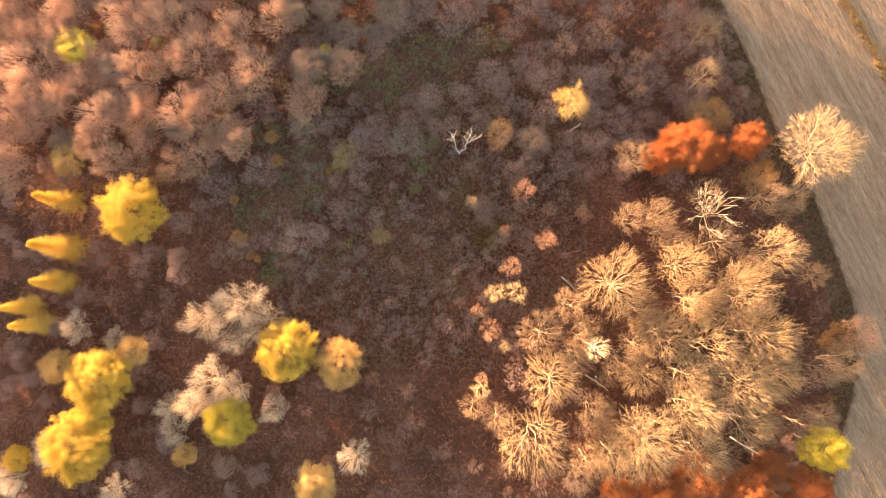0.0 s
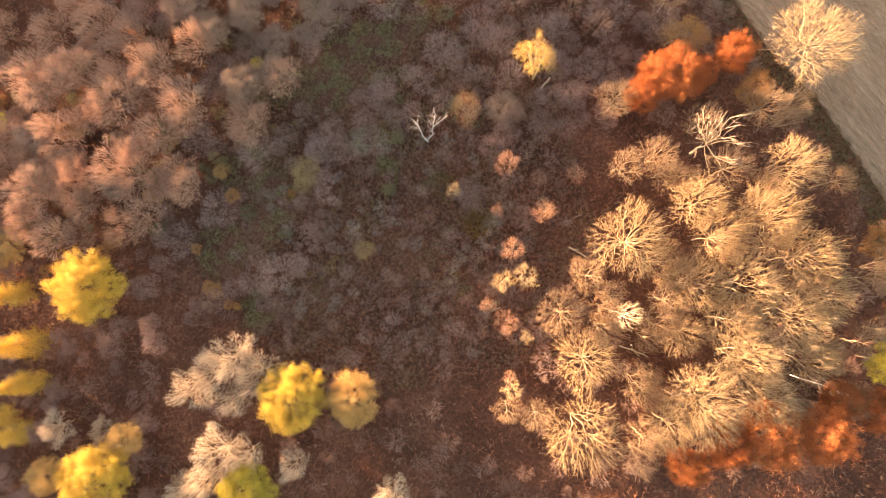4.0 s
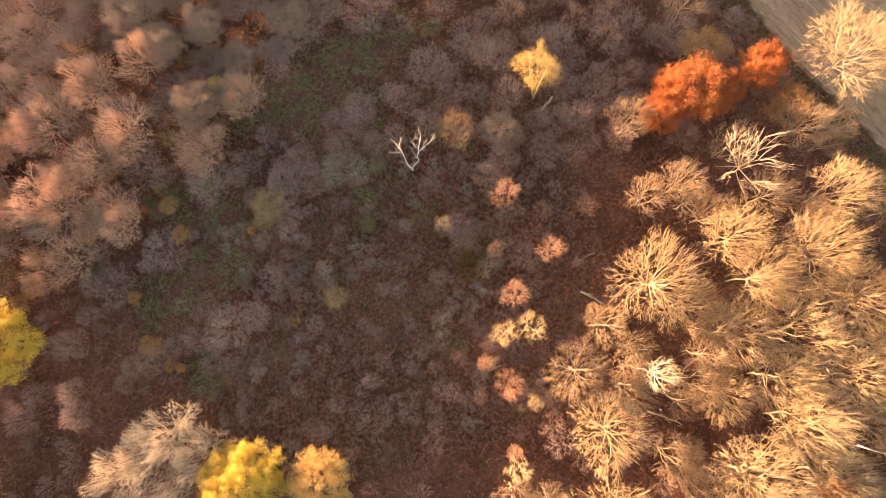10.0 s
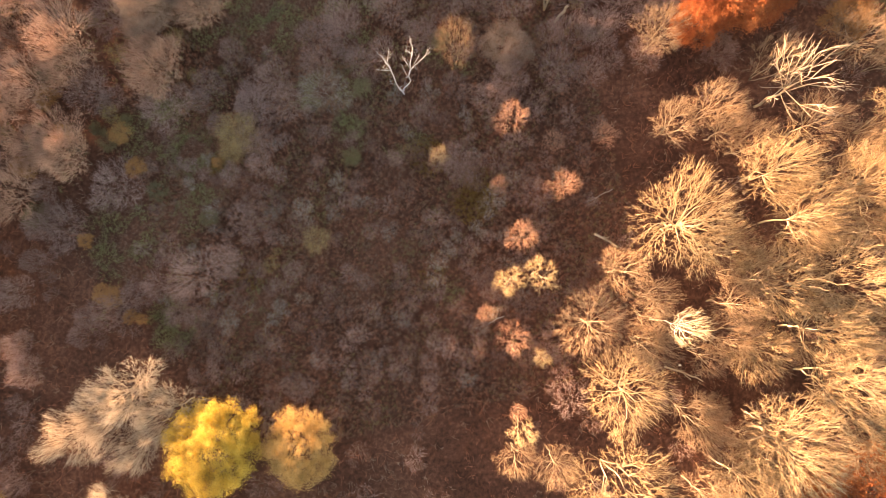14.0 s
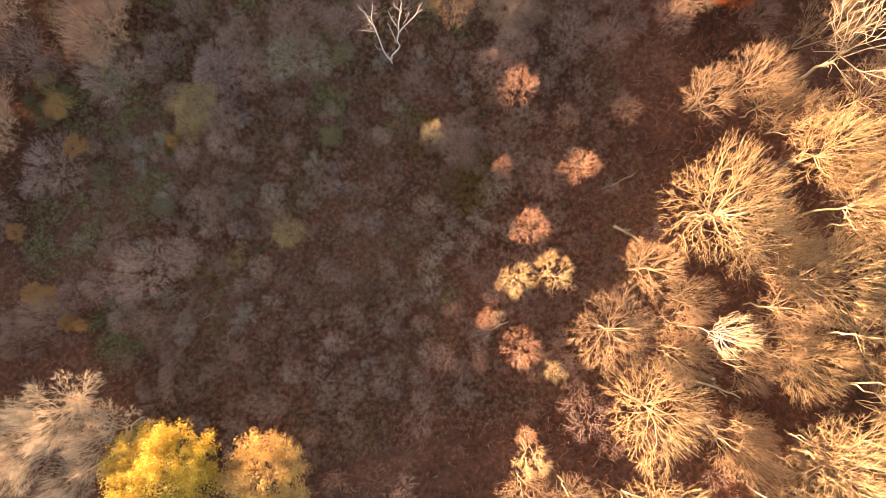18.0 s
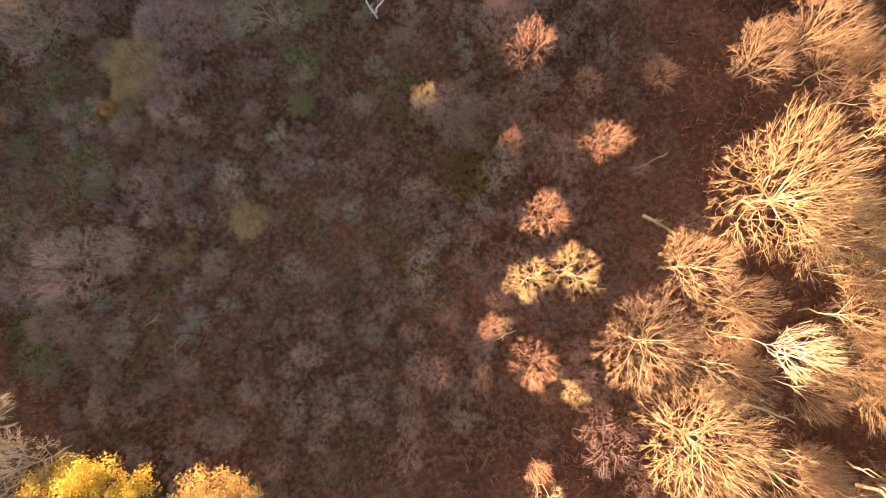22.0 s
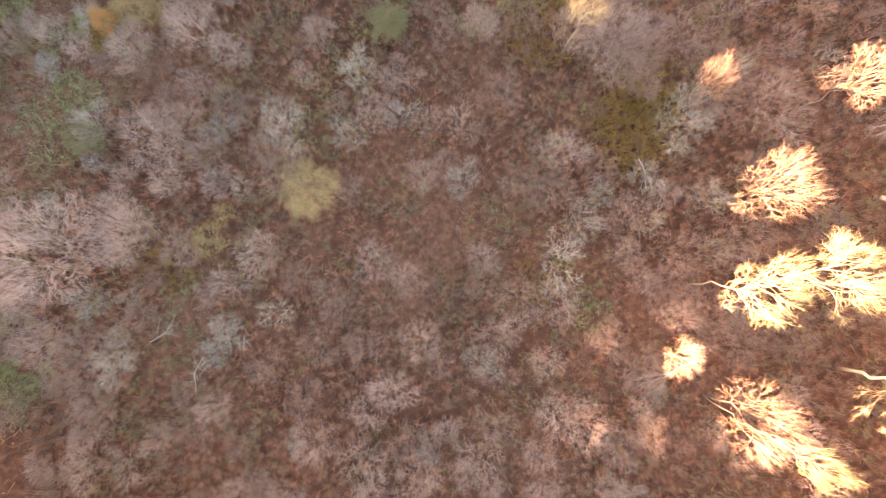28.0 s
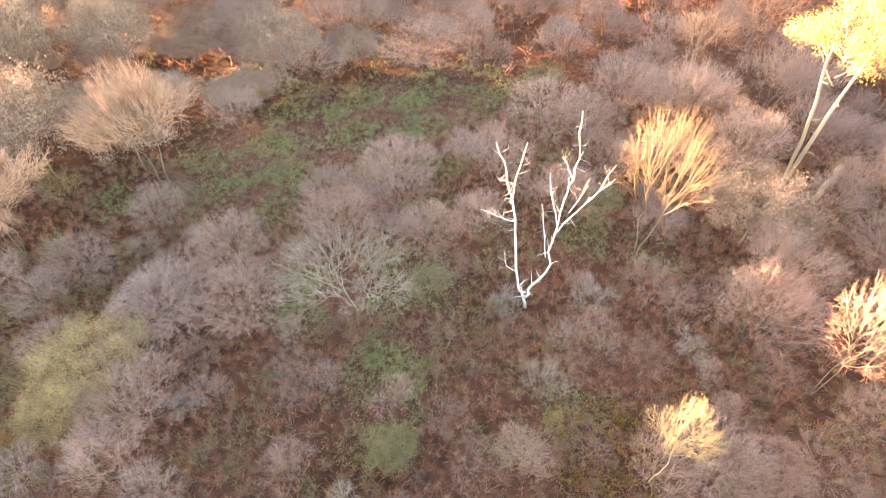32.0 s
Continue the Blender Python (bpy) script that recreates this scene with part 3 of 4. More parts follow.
patches = [(-13, 53, 8, 0.9), (-2, 57, 7, 0.7), (-23, 50, 6, 0.7), (-8, 45, 5, 0.5), (-37, 22.1, 2.6, 1), (-6.1, 50.9, 3, 0.6), (-20.4, 45, 5.5, 0.8), (-30.5, 47, 4, 0.8), (-3.3, -2.8, 1.8, 1),
           (-47.3, 2.8, 4, 1.2), (-32.2, 4.2, 2.4, 1), (-7.6, 40.3, 3, 0.5), (-16.8, 33.7, 3.2, 1), (-43, 33, 6, 1), (-52, 18, 6, 1), (-20, 62, 6, 0.8), (-10, 33, 4, 0.8), (-13, 26, 3.4, 1), (-7, 21, 1.8, 1), (-40, 38, 4, 0.8), (-36.1, 25.2, 3.4, 1), (7.4, 31.8, 2, 1), (28, 33, 2.4, 1), (-60, 38, 4, 0.6), (-38, 29.4, 3.4, 1), (-40.4, 19.5, 3, 1), (-12.1, 28, 2.6, 0.8), (-2.6, 22, 2.2, 0.8), (3.2, 34.6, 2.4, 1), (-17.4, 33.4, 3.4, 0.8), (-46, 2.9, 3.4, 1.2)]


def off_grass(p):
    """Which foot points lie outside the grass patches, whose rims are ragged."""
    rim = 0.75 + 0.2 * np.sin(p[:, 0] * 2.1) * np.sin(p[:, 1] * 1.7)
    clear = np.ones(len(p), dtype=bool)
    for x, y, r, k in patches:
        clear &= ((p[:, 0] - x) / r) ** 2 + ((p[:, 1] - y) / (r * k)) ** 2 > rim
    return clear


def weeds(name, label, material, centres, blades, height, reach, width, seed, category="weeds", leaf=0.0, leaf_step=2):
    """Clumps of upright stems with a few bent leaves, as one mat."""
    g = np.random.default_rng(seed)
    m = len(centres)
    i = np.repeat(np.arange(m), blades)
    a = centres[i] + g.normal(size=(len(i), 3)) * np.array([reach * 0.3, reach * 0.3, 0])
    tall = height * (0.4 + 0.8 * g.random(m))[i] * (0.5 + 0.6 * g.random(len(i)))
    b = a + np.stack([g.normal(size=len(i)) * reach, g.normal(size=len(i)) * reach, tall], 1)
    low, high = (a[::leaf_step], b[::leaf_step]) if leaf_step else (a[:1], b[:1])
    tip = [leaf_blades(high * f + low * (1 - f) + g.normal(size=low.shape) * reach * 0.3, np.full(len(low), leaf or width * 2.6), g) for f in ((0.45, 0.85) if leaf else (0.8,))]
    ob = new(name, mesh_of(name, *join(spikes(a, b, np.full(len(i), width), g), *tip), material))
    return tagged(ob, label, category, "", "stuff")


def spots(count, x0, x1, y0, y1, seed, patch=0.0, bias=0.0):
    """Random foot points on the woodland floor, thinned by a slow noise."""
    g = np.random.default_rng(seed)
    p = np.stack([x0 + (x1 - x0) * g.random(count * 3), y0 + (y1 - y0) * g.random(count * 3)], 1)
    w = np.sin(p[:, 0] * 0.23 + seed) * np.cos(p[:, 1] * 0.19 + 2 * seed) + 0.6 * np.sin(p[:, 0] * 0.61 - p[:, 1] * 0.53 + seed)
    p = p[(w * patch + g.random(len(p)) > bias) & (p[:, 0] < field_edge(p[:, 1]) - 3)][:count]
    p = p[(np.abs(p[:, 1] - ditch(p[:, 0])) > 0.45) & off_grass(p)]
    return np.stack([p[:, 0], p[:, 1], lie(p[:, 0], p[:, 1])], 1)


def outer_only(p):
    """The foot points outside the open middle of the wood."""
    return p[(p[:, 0] < -46) | (p[:, 0] > 26) | (p[:, 1] < -20) | (p[:, 1] > 52)]


def disc(x, y, r, count, seed, sy=1.0):
    g = np.random.default_rng(seed)
    q = np.sqrt(g.random(count)) * r * (0.8 + 0.4 * g.random(count))
    t = g.random(count) * 6.283
    px, py = x + q * np.cos(t), y + q * np.sin(t) * sy
    return np.stack([px, py, lie(px, py)], 1)


weeds("red_brown_weeds", "knee-high dead red-brown weeds covering the floor", WEED_RED, spots(11000, -46, 26, -20, 52, 1, 0.4, 0.3), 17, 0.75, 0.28, 0.0135, 11, leaf=0.03)
weeds("low_weeds", "matted low rust-brown weeds and fallen leaves", WEED_RUST, spots(5500, -46, 26, -20, 52, 22, 0.3, 0.25), 8, 0.2, 0.22, 0.009, 22, leaf=0.05)
weeds("tan_weeds", "faded tan weed stalks in loose drifts", WEED_TAN, spots(5600, -46, 26, -20, 52, 2, 0.6, 0.45), 17, 0.9, 0.3, 0.0125, 12, leaf=0.028)
weeds("olive_weeds", "faded olive-brown weeds among the red ones", WEED_OLIVE, spots(3600, -46, 26, -20, 52, 41, 0.8, 0.55), 15, 0.8, 0.28, 0.013, 24, leaf=0.03)
weeds("green_brown_weeds", "dull green weeds between the dead stalks", WEED_GREEN, spots(2600, -60, 10, 5, 75, 3, 0.9, 0.9), 6, 0.5, 0.25, 0.012, 13, leaf=0.05)
weeds("pale_stalks", "waist-high sprays of pale dead stalks", WEED_STALK, spots(3600, -46, 26, -20, 52, 31, 0.5, 0.5), 20, 1.0, 0.3, 0.0085, 23, leaf=0.032)
weeds("outer_weeds", "brown weeds on the floor of the outer woods", WEED_RED, outer_only(spots(8000, -130, 85, -70, 95, 4, 0.4, 0.4)), 4, 0.9, 0.5, 0.05, 14)
weeds("outer_tan_weeds", "tan weeds on the floor of the outer woods", WEED_TAN, outer_only(spots(4500, -130, 85, -70, 95, 6, 0.6, 0.5)), 4, 1.0, 0.5, 0.045, 15)
meadow_tan = np.concatenate([disc(x, y, r * 1.15, int(22 * r * r * s), 80 + i, s) for i, (x, y, r, s) in enumerate(patches)])
drift = lambda p: np.sin(p[:, 0] * 0.9 + 1.3 * np.sin(p[:, 1] * 0.5)) + np.sin(p[:, 1] * 1.25 + 0.8 * np.sin(p[:, 0] * 0.7)) + 0.5 * np.sin(2.3 * p[:, 0] - 1.9 * p[:, 1])
meadow_tan = meadow_tan[drift(meadow_tan) < 0.9]
weeds("straw_grass", "straw-coloured dry grass among the green", WEED_TAN, meadow_tan, 5, 0.4, 0.24, 0.012, 19, "grass", leaf=0.05)
green = np.concatenate([disc(x, y, r, int(30 * r * r * s), 40 + i, s) for i, (x, y, r, s) in enumerate(patches)])
green = green[drift(green) > -0.35]
weeds("green_grass", "rank green grass in open patches", WEED_GREEN, green, 6, 0.42, 0.24, 0.013, 16, "grass", leaf=0.042)
weeds("ochre_weeds", "ochre goldenrod stand gone to seed", WEED_OCHRE, np.concatenate([disc(3.2, 10, 3.2, 420, 60), disc(-34.5, 26, 1.6, 90, 61), disc(-2, 19, 3, 180, 62), disc(5, 12.5, 3, 200, 63), disc(-6, 0.5, 2, 60, 64), disc(-33, 7.5, 2, 60, 65)]), 6, 0.9, 0.22, 0.03, 17)
verge_y = np.random.default_rng(8).random(2600) * 130 - 55
verge_x = field_edge(verge_y) - 5 * np.random.default_rng(9).random(2600) ** 1.5 + 0.6
verge = np.stack([verge_x, verge_y, lie(verge_x, verge_y)], 1)
weeds("verge_weeds", "brown weeds on the verge beside the field", WEED_RED, verge[::2] - np.array([0.3, 0, 0]), 5, 0.7, 0.4, 0.04, 20)
strip_y = np.random.default_rng(10).random(900) * 60 + 32
strip_x = 99.5 - (strip_y - 32) * 0.455 + np.random.default_rng(11).normal(size=900) * 0.7
weeds("field_weed_strip", "strip of orange-brown dry weeds across the field", WEED_ORANGE, np.stack([strip_x, strip_y, np.zeros(900)], 1), 5, 0.5, 0.35, 0.05, 21)
bank_y = np.random.default_rng(12).random(7000) * 130 - 55
bank_x = field_edge(bank_y) + 0.3 + 0.5 * np.sin(bank_y * 1.7) - 5 * np.random.default_rng(13).random(7000) ** 1.2
weeds("verge_grass", "dull green grass verge beside the field", WEED_VERGE, np.stack([bank_x, bank_y, lie(bank_x, bank_y)], 1), 6, 0.4, 0.22, 0.03, 18, "grass")

# ---- trees ----
COTTON = Kind("cottonwood", "tall leafless tree with tan limbs and twigs", "tree", "cottonwood stand", 18, 7.5,
              [forked_meshes("cottonwood", 100 + s, 18, 7.5, 18, 1900, BARK_TAN, TWIG_STRAW, 0.25, 1 + s % 3, 0.66, 0.0095, 0.017, True, 5, 0.6, 0.55, 50, 0.2, 0.62, -0.35, 0.065) for s in range(5)])
FINE = Kind("fine_twigged_tree", "leafless tree with a haze of fine tan twigs", "tree", "cottonwood stand", 13, 5,
            [forked_meshes("fine_tree", 120 + s, 13, 5, 14, 1300, BARK_TAN, TWIG_FINE, 0.2, 1 + s % 3, 0.7, 0.009, 0.0105, False, 6, 0.55, 0.5, 26, 0.19, 0.6) for s in range(3)])
LIT = Kind("slender_tree", "slender leafless tree with straw-coloured twigs", "tree", "small trees beside the stand", 13, 3,
           [forked_meshes("slender_tree", 140 + s, 13, 3, 14, 620, BARK_TAN, TWIG_TAN, 0.4, 1 + s, 0.5, 0.0055, 0.0105, True, 5, 0.46, 0.62, 16, 0.22, 0.5, -0.35, 0.09) for s in range(2)])
PEACH = Kind("young_tree", "young leafless tree with reddish twigs", "tree", "small trees beside the stand", 9, 2.8,
             [forked_meshes("young_tree", 150 + s, 9, 2.8, 10, 700, BARK, TWIG_PEACH, 0.25, 1 + s % 2, 0.65, 0.006, 0.0062, False, 5, 0.42, 0.45, 14, 0.26, 0.6) for s in range(3)])
WHITE = Kind("silver_tree", "leafless tree with a dense pale silvery crown", "tree", "silvery trees", 12.5, 5.5,
             [forked_meshes("silver_tree", 160 + s, 12.5, 5.5, 13, 1900, TWIG_PALE, TWIG_PALE, 0.15, 1 + s % 2, 0.72, 0.008, 0.0108, True, 6, 0.55, 0.45, 16, 0.19, 0.65, -0.35, 0.07) for s in range(3)])
GREY = Kind("grey_tree", "small leafless tree with dusky grey twigs", "tree", "grey small trees", 7, 4.5,
            [forked_meshes("grey_tree", 170 + s, 7, 4.5, 14, 1700, BARK, TWIG_GREY, 0.08, 2 + s % 3, 0.84, 0.006, 0.005, False, 7, 0.5, 0.62, 14, 0.27, 0.7, -0.2, 0.09) for s in range(4)])
PINK = Kind("brown_tree", "dense bushy tree with pinkish brown twigs", "tree", "brown canopy trees", 9.5, 6,
            [forked_meshes("brown_tree", 180 + s, 9.5, 6, 14, 1700, BARK, TWIG_ROSE, 0.12, 2 + s % 2, 0.8, 0.009, 0.0125, False, 6, 0.6, 0.5, 22, 0.2, 0.65, -0.2, 0.05) for s in range(4)])
SHRUB = Kind("shrub", "leafless multi-stemmed shrub with grey-brown twigs", "shrub", "leafless shrubs", 4, 2.2,
             [forked_meshes("shrub", 200 + s, 4, 2.2, 9, 760, BARK, (TWIG_GREY, TWIG_DUSK, TWIG_GREY, TWIG_SAGE)[s % 4], 0.05, 3 + s % 2, 0.9, 0.005, 0.0034, False, 7, 0.32, 0.65, 8, 0.32, 0.7, -0.1, 0.1) for s in range(6)])
BRUSH = Kind("brush", "low tangle of leafless brown brush", "shrub", "leafless brush", 3, 2.2,
             [forked_meshes("brush", 240 + s, 3, 2.2, 6, 420, BARK, (TWIG_DUSK, TWIG_GREY, TWIG_DUSK)[s], 0.05, 3, 0.92, 0.008, 0.0062, False, 4, 0.35, 0.55, 9, 0.3, 0.7, 0.0) for s in range(3)])
# Trees added mostly out of view, to keep low sun off the woodland floor.
SHADE_TREE = Kind("outer_tree", "bushy leafless tree added outside the view to cast shade", "tree", "outer woods", 8, 6,
             [forked_meshes("outer_tree", 250 + s, 8, 6, 8, 520, BARK, TWIG_ROSE, 0.2, 1, 0.75, 0.018, 0.03, False, 4, 0.9) for s in range(2)])
PALE = Kind("pale_shrub", "leafless shrub with pale crooked branches", "shrub", "leafless shrubs", 5, 2,
            [forked_meshes("pale_shrub", 220 + s, 5, 2, 8, 260, BARK, TWIG_ASH, 0.1, 2, 0.8, 0.007, 0.0062, False, 4, 0.36, 0.5, 9, 0.3, 0.6, 0.0, 0.07) for s in range(2)])
SAGE = Kind("lichen_tree", "spreading leafless tree with lichen-grey branches", "tree", "", 7, 4.5,
            [forked_meshes("lichen_tree", 230, 7, 4.5, 14, 1500, TWIG_SAGE, TWIG_SAGE, 0.06, 3, 0.88, 0.009, 0.0055, True, 6, 0.42, 0.55, 14, 0.25, 0.65, -0.1, 0.09)])
BLEACH = Kind("bare_pale_tree", "tall bare tree with few pale forked branches", "tree", "", 11, 3.5,
              [gnarled_meshes("bare_pale", 236, 11, 3.5, 6, (4, 2, 0), TWIG_PALE, TWIG_PALE, 0.3, 1, 0.75, 0.01, 0.012, (0.4, 0.4, 0.5), True, 0.12)])
FAN = Kind("fan_tree", "fan-shaped leafless tree with amber upper twigs", "tree", "", 11, 3.8,
           [forked_meshes("fan_tree", 235, 11, 3.8, 18, 900, BARK, TWIG_AMBER, 0.1, 2, 0.88, 0.007, 0.0075, True, 3, 0.5, 0.3, 40, 0.3, 0.5, 0.2, 0.03)])


def leafy(name, label, group, seed, h, r, leaf, shapes=2, tips=700, each=34, size=0.09, puff=0.5, clear=0.25, deep=0.75, lobes=42, loose=0.17, inner=0.5):
    return Kind(name, label, "tree", group, h, r, [forked_meshes(name, seed + s, h, r, 9, tips, BARK, BARK, clear, 1, deep, 0.013, 0.012, False, 1, 0.4, 0.4,
                                                                 lobes, loose, inner, -0.35, 0.04, leaf, each, size, puff, 0.3) for s in range(shapes)])


YELLOW = leafy("yellow_tree", "broad tree in bright yellow autumn leaf", "yellow trees", 300, 12, 7, LEAF_YELLOW, 3, 1000, 44, 0.09, 0.6)
LEMON = leafy("lemon_tree", "small tree in vivid lemon-yellow leaf", "yellow trees", 310, 11, 5, LEAF_LEMON, 1, 420, 30, 0.12, 0.6, lobes=22)
CONE = Kind("conical_tree", "conical tree with golden yellow needles", "tree", "yellow trees", 15, 3.4, [larch_meshes("conical_tree", 320 + s, 15, 3.4, BARK, LEAF_AMBER) for s in range(2)])
GOLD = leafy("golden_tree", "tree in thin golden-brown leaf", "golden trees", 330, 11, 5.5, LEAF_GOLD, 2, 650, 36, 0.085, 0.6)
OLIVE = leafy("olive_tree", "round tree turning from green to yellow", "yellow trees", 340, 12, 6.4, LEAF_OLIVE, 1, 900, 42, 0.09, 0.6)
RED = leafy("red_oak", "oak in rust-red autumn leaf", "red oaks", 350, 11, 5.5, LEAF_RED, 2, 600, 36, 0.1, 0.6)
RUST = leafy("rust_tree", "tree with thin rust-brown leaves", "red oaks", 360, 9, 4.2, LEAF_RUST, 1, 420, 16, 0.1, 0.5)
MAUVE = leafy("faded_tree", "bushy tree holding faded pinkish-beige leaves", "faded trees", 370, 8, 4.6, LEAF_MAUVE, 3, 800, 22, 0.06, 0.5, 0.1, 0.85)
RIM = leafy("domed_tree", "low domed tree with straw-yellow leaves", "", 380, 6, 3.6, LEAF_STRAW, 2, 900, 24, 0.03, 0.4, 0.1, 0.85)
GREENBUSH = leafy("green_bush", "rank dull-green leafy bush on weedy ground", "green bushes", 390, 3, 2, LEAF_GREEN, 2, 200, 16, 0.05, 0.4, 0.05, 0.9, 10, 0.3)
YELLOWBUSH = leafy("yellow_bush", "small bush with sparse yellow leaves", "yellow bushes", 395, 2.6, 1.6, LEAF_BUSH, 1, 120, 8, 0.04, 0.3, 0.05, 0.9, 9, 0.3)

# ---- trees set out: x, y, height, crown radius ----
LEMON.all([(-92.9, 54.7, 10, 5), (69.6, -33.2, 15, 5.1), (-34.7, 54.6, 3.2, 1.7)])
YELLOW.all([(-76.5, 16, 13, 8.5), (-83.3, -22.2, 12, 7.9), (-87.4, -36.3, 13, 8.3), (-85.2, -30.8, 10, 5.0), (-40.5, -15, 13, 7.5), (-104.3, -40.5, 7, 3.3)])
CONE.all([(-94.3, 18.6, 15, 3.6), (-93.3, 7.9, 17, 4), (-95.8, 0, 13, 3.7), (-103.2, -5.8, 12, 3.3), (-100.2, -9.7, 13, 3.3)])
GOLD.all([(-29.4, -17.9, 11, 5.7), (-34, -43.8, 11, 5.4), (-77, -15.8, 9, 4.1), (-95.3, -19.6, 8, 4.4), (-64.7, -38.6, 7, 3), (-95.3, 29, 7, 4.5)])
OLIVE.all([(-53.4, -30.4, 12, 6.4)])
RED.all([(46.9, 29, 12, 6.1), (40.3, 26.8, 11, 4.1), (43.6, 30.2, 11, 4.1), (50.7, 27.6, 11, 4.1), (59, 30, 11, 4.6), (45.4, -41.1, 15, 6.7), (54.3, -43.1, 15, 6), (66.8, -41.9, 14, 5.1), (37.5, -41.1, 14, 4.7), (29.6, -43.8, 13, 4), (60.6, -38.6, 11, 4)])
RUST.all([(61.4, 22.5, 10, 4.1), (52, 36.4, 7, 5), (76.4, -12.1, 8, 3.6)])
COTTON.all([(29, -0.5, 18, 9.1), (43.5, 3.5, 16, 6.2), (62.3, 6.3, 15, 6.3), (44.6, -3.5, 18, 7.0), (54.8, -2.5, 18, 7.5), (57.9, -10.6, 19, 8.1), (39.1, -11.3, 17, 6.9), (48.1, -13.6, 18, 7.4), (15.6, -20.2, 17, 7.2), (43.7, -26, 18, 8.1), (34.7, -32.4, 18, 9.1), (54.1, -20.5, 18, 7.6), (12.2, -32.3, 18, 8.4), (34.7, -19.6, 15, 5.6), (43.2, -19.2, 17, 6.5), (46.2, -35.5, 16, 6.5), (59.7, -18.3, 17, 6.8), (34, -5.4, 15, 5.1), (28, -35.4, 15, 5.9), (55.3, -29.1, 16, 5.8)])
FINE.all([(33.7, -13.1, 14.5, 4.6), (36.5, -9.3, 14.5, 4.6), (31.5, -16.9, 14.5, 4.6), (13.9, -10.7, 14, 5.7), (20.1, -5.1, 14.5, 4.2), (25.1, -26.9, 12, 4.6), (4.7, -28.6, 12, 3.9), (-0.4, -26.6, 11, 3.4), (33.7, 13.5, 9.5, 4.2), (40, 11, 10, 4.2), (23.9, -9.5, 13, 3.7), (29, -19.4, 12, 3.7)])
COTTON.all([(71.5, 27.5, 16, 10)])
WHITE.all([(-51.2, -4.6, 13, 7.2), (-59.8, -8.8, 12, 5.6), (-46, -8.4, 12, 6.6), (-52.2, -12.8, 11, 5.4), (-55.5, -7.5, 12, 5.4), (-56.8, -21.8, 13, 7.2), (-61.8, -26.9, 12, 5.2), (-52.3, -23.7, 12, 4.9)])
FINE.all([(61.2, 18.3, 12, 5.5), (34.6, 26.9, 11, 4.6), (66.1, 15.2, 9, 3.1), (49.3, 36.9, 8, 3.7), (49.9, 44.3, 11.5, 4.2), (50.2, 54.5, 11, 4.5)])
WHITE.all([(-44.1, -28.3, 9, 4), (-68, -28, 9, 4.6), (-66.6, -33.4, 8, 4.3), (-25.6, -37.5, 10, 5.1), (-91, -10, 8, 4.7), (-81.9, -13.2, 7, 3.4), (-95.8, -38.6, 8, 5.1), (-80.8, -47, 8, 4.6), (-104.9, -45, 8, 4.4)])
LIT.all([(4.8, -2.3, 13, 2.6), (9, -2.7, 13.6, 3), (6.8, -14, 10, 1.6), (1.4, -22.7, 13, 2.2), (-0.4, 17.4, 8.3, 1.8)])
PEACH.all([(8.3, 3.2, 10.5, 2.9), (3.7, -10.5, 10.8, 3), (0.7, -6.3, 8, 1.6), (1.7, -20.7, 9, 1.7), (11.1, 20, 10, 2.9), (15.9, 8.9, 10, 2.6), (7, 11.2, 8, 1.8), (16.9, 16, 4.2, 2), (24.4, 14.8, 5.6, 2.4), (20.7, 52.3, 8.5, 3.8), (28.4, 54.4, 9.5, 4.3), (31.4, 47.8, 8.5, 3.2), (36.4, 48.9, 8.5, 3.2), (35.6, 43.1, 8.5, 3.5)])
FAN.all([(5.8, 32, 13, 4.6)])
PINK.all([(-28.4, 48.2, 11, 5.2), (-37.4, 41.2, 10.5, 5.6), (80.1, -11, 11.5, 5.4), (-63.5, 53, 11.5, 7.3), (-53.6, 57, 13.5, 6), (-79.4, 61.1, 11.5, 8.2), (-86, 38.4, 11.5, 8.1), (-65.7, 38, 11.5, 7.8), (-49.6, 47.2, 12.5, 6.8), (-38.5, 41.2, 9.2, 5.7), (-55.3, 33.6, 9.2, 6.3), (-63.5, 28.4, 9.2, 6), (-103.8, 51.8, 10.3, 8.3), (-107.3, 39, 10.3, 8), (-107.1, 25, 9.2, 6.6), (-43.9, 59.7, 13, 6), (-91, 46.1, 10.3, 6.1), (-76.2, 48.2, 11.5, 7.4), (-70.5, 61.6, 11.5, 6.6), (-99.5, 39.7, 9.2, 5.9), (-76.8, 35.7, 10.3, 5.8), (-95.9, 64, 10.3, 6.7), (-108.6, 63, 10.3, 7.6), (-56.9, 44, 10.3, 6), (-78.7, 27.4, 8, 5.3)])
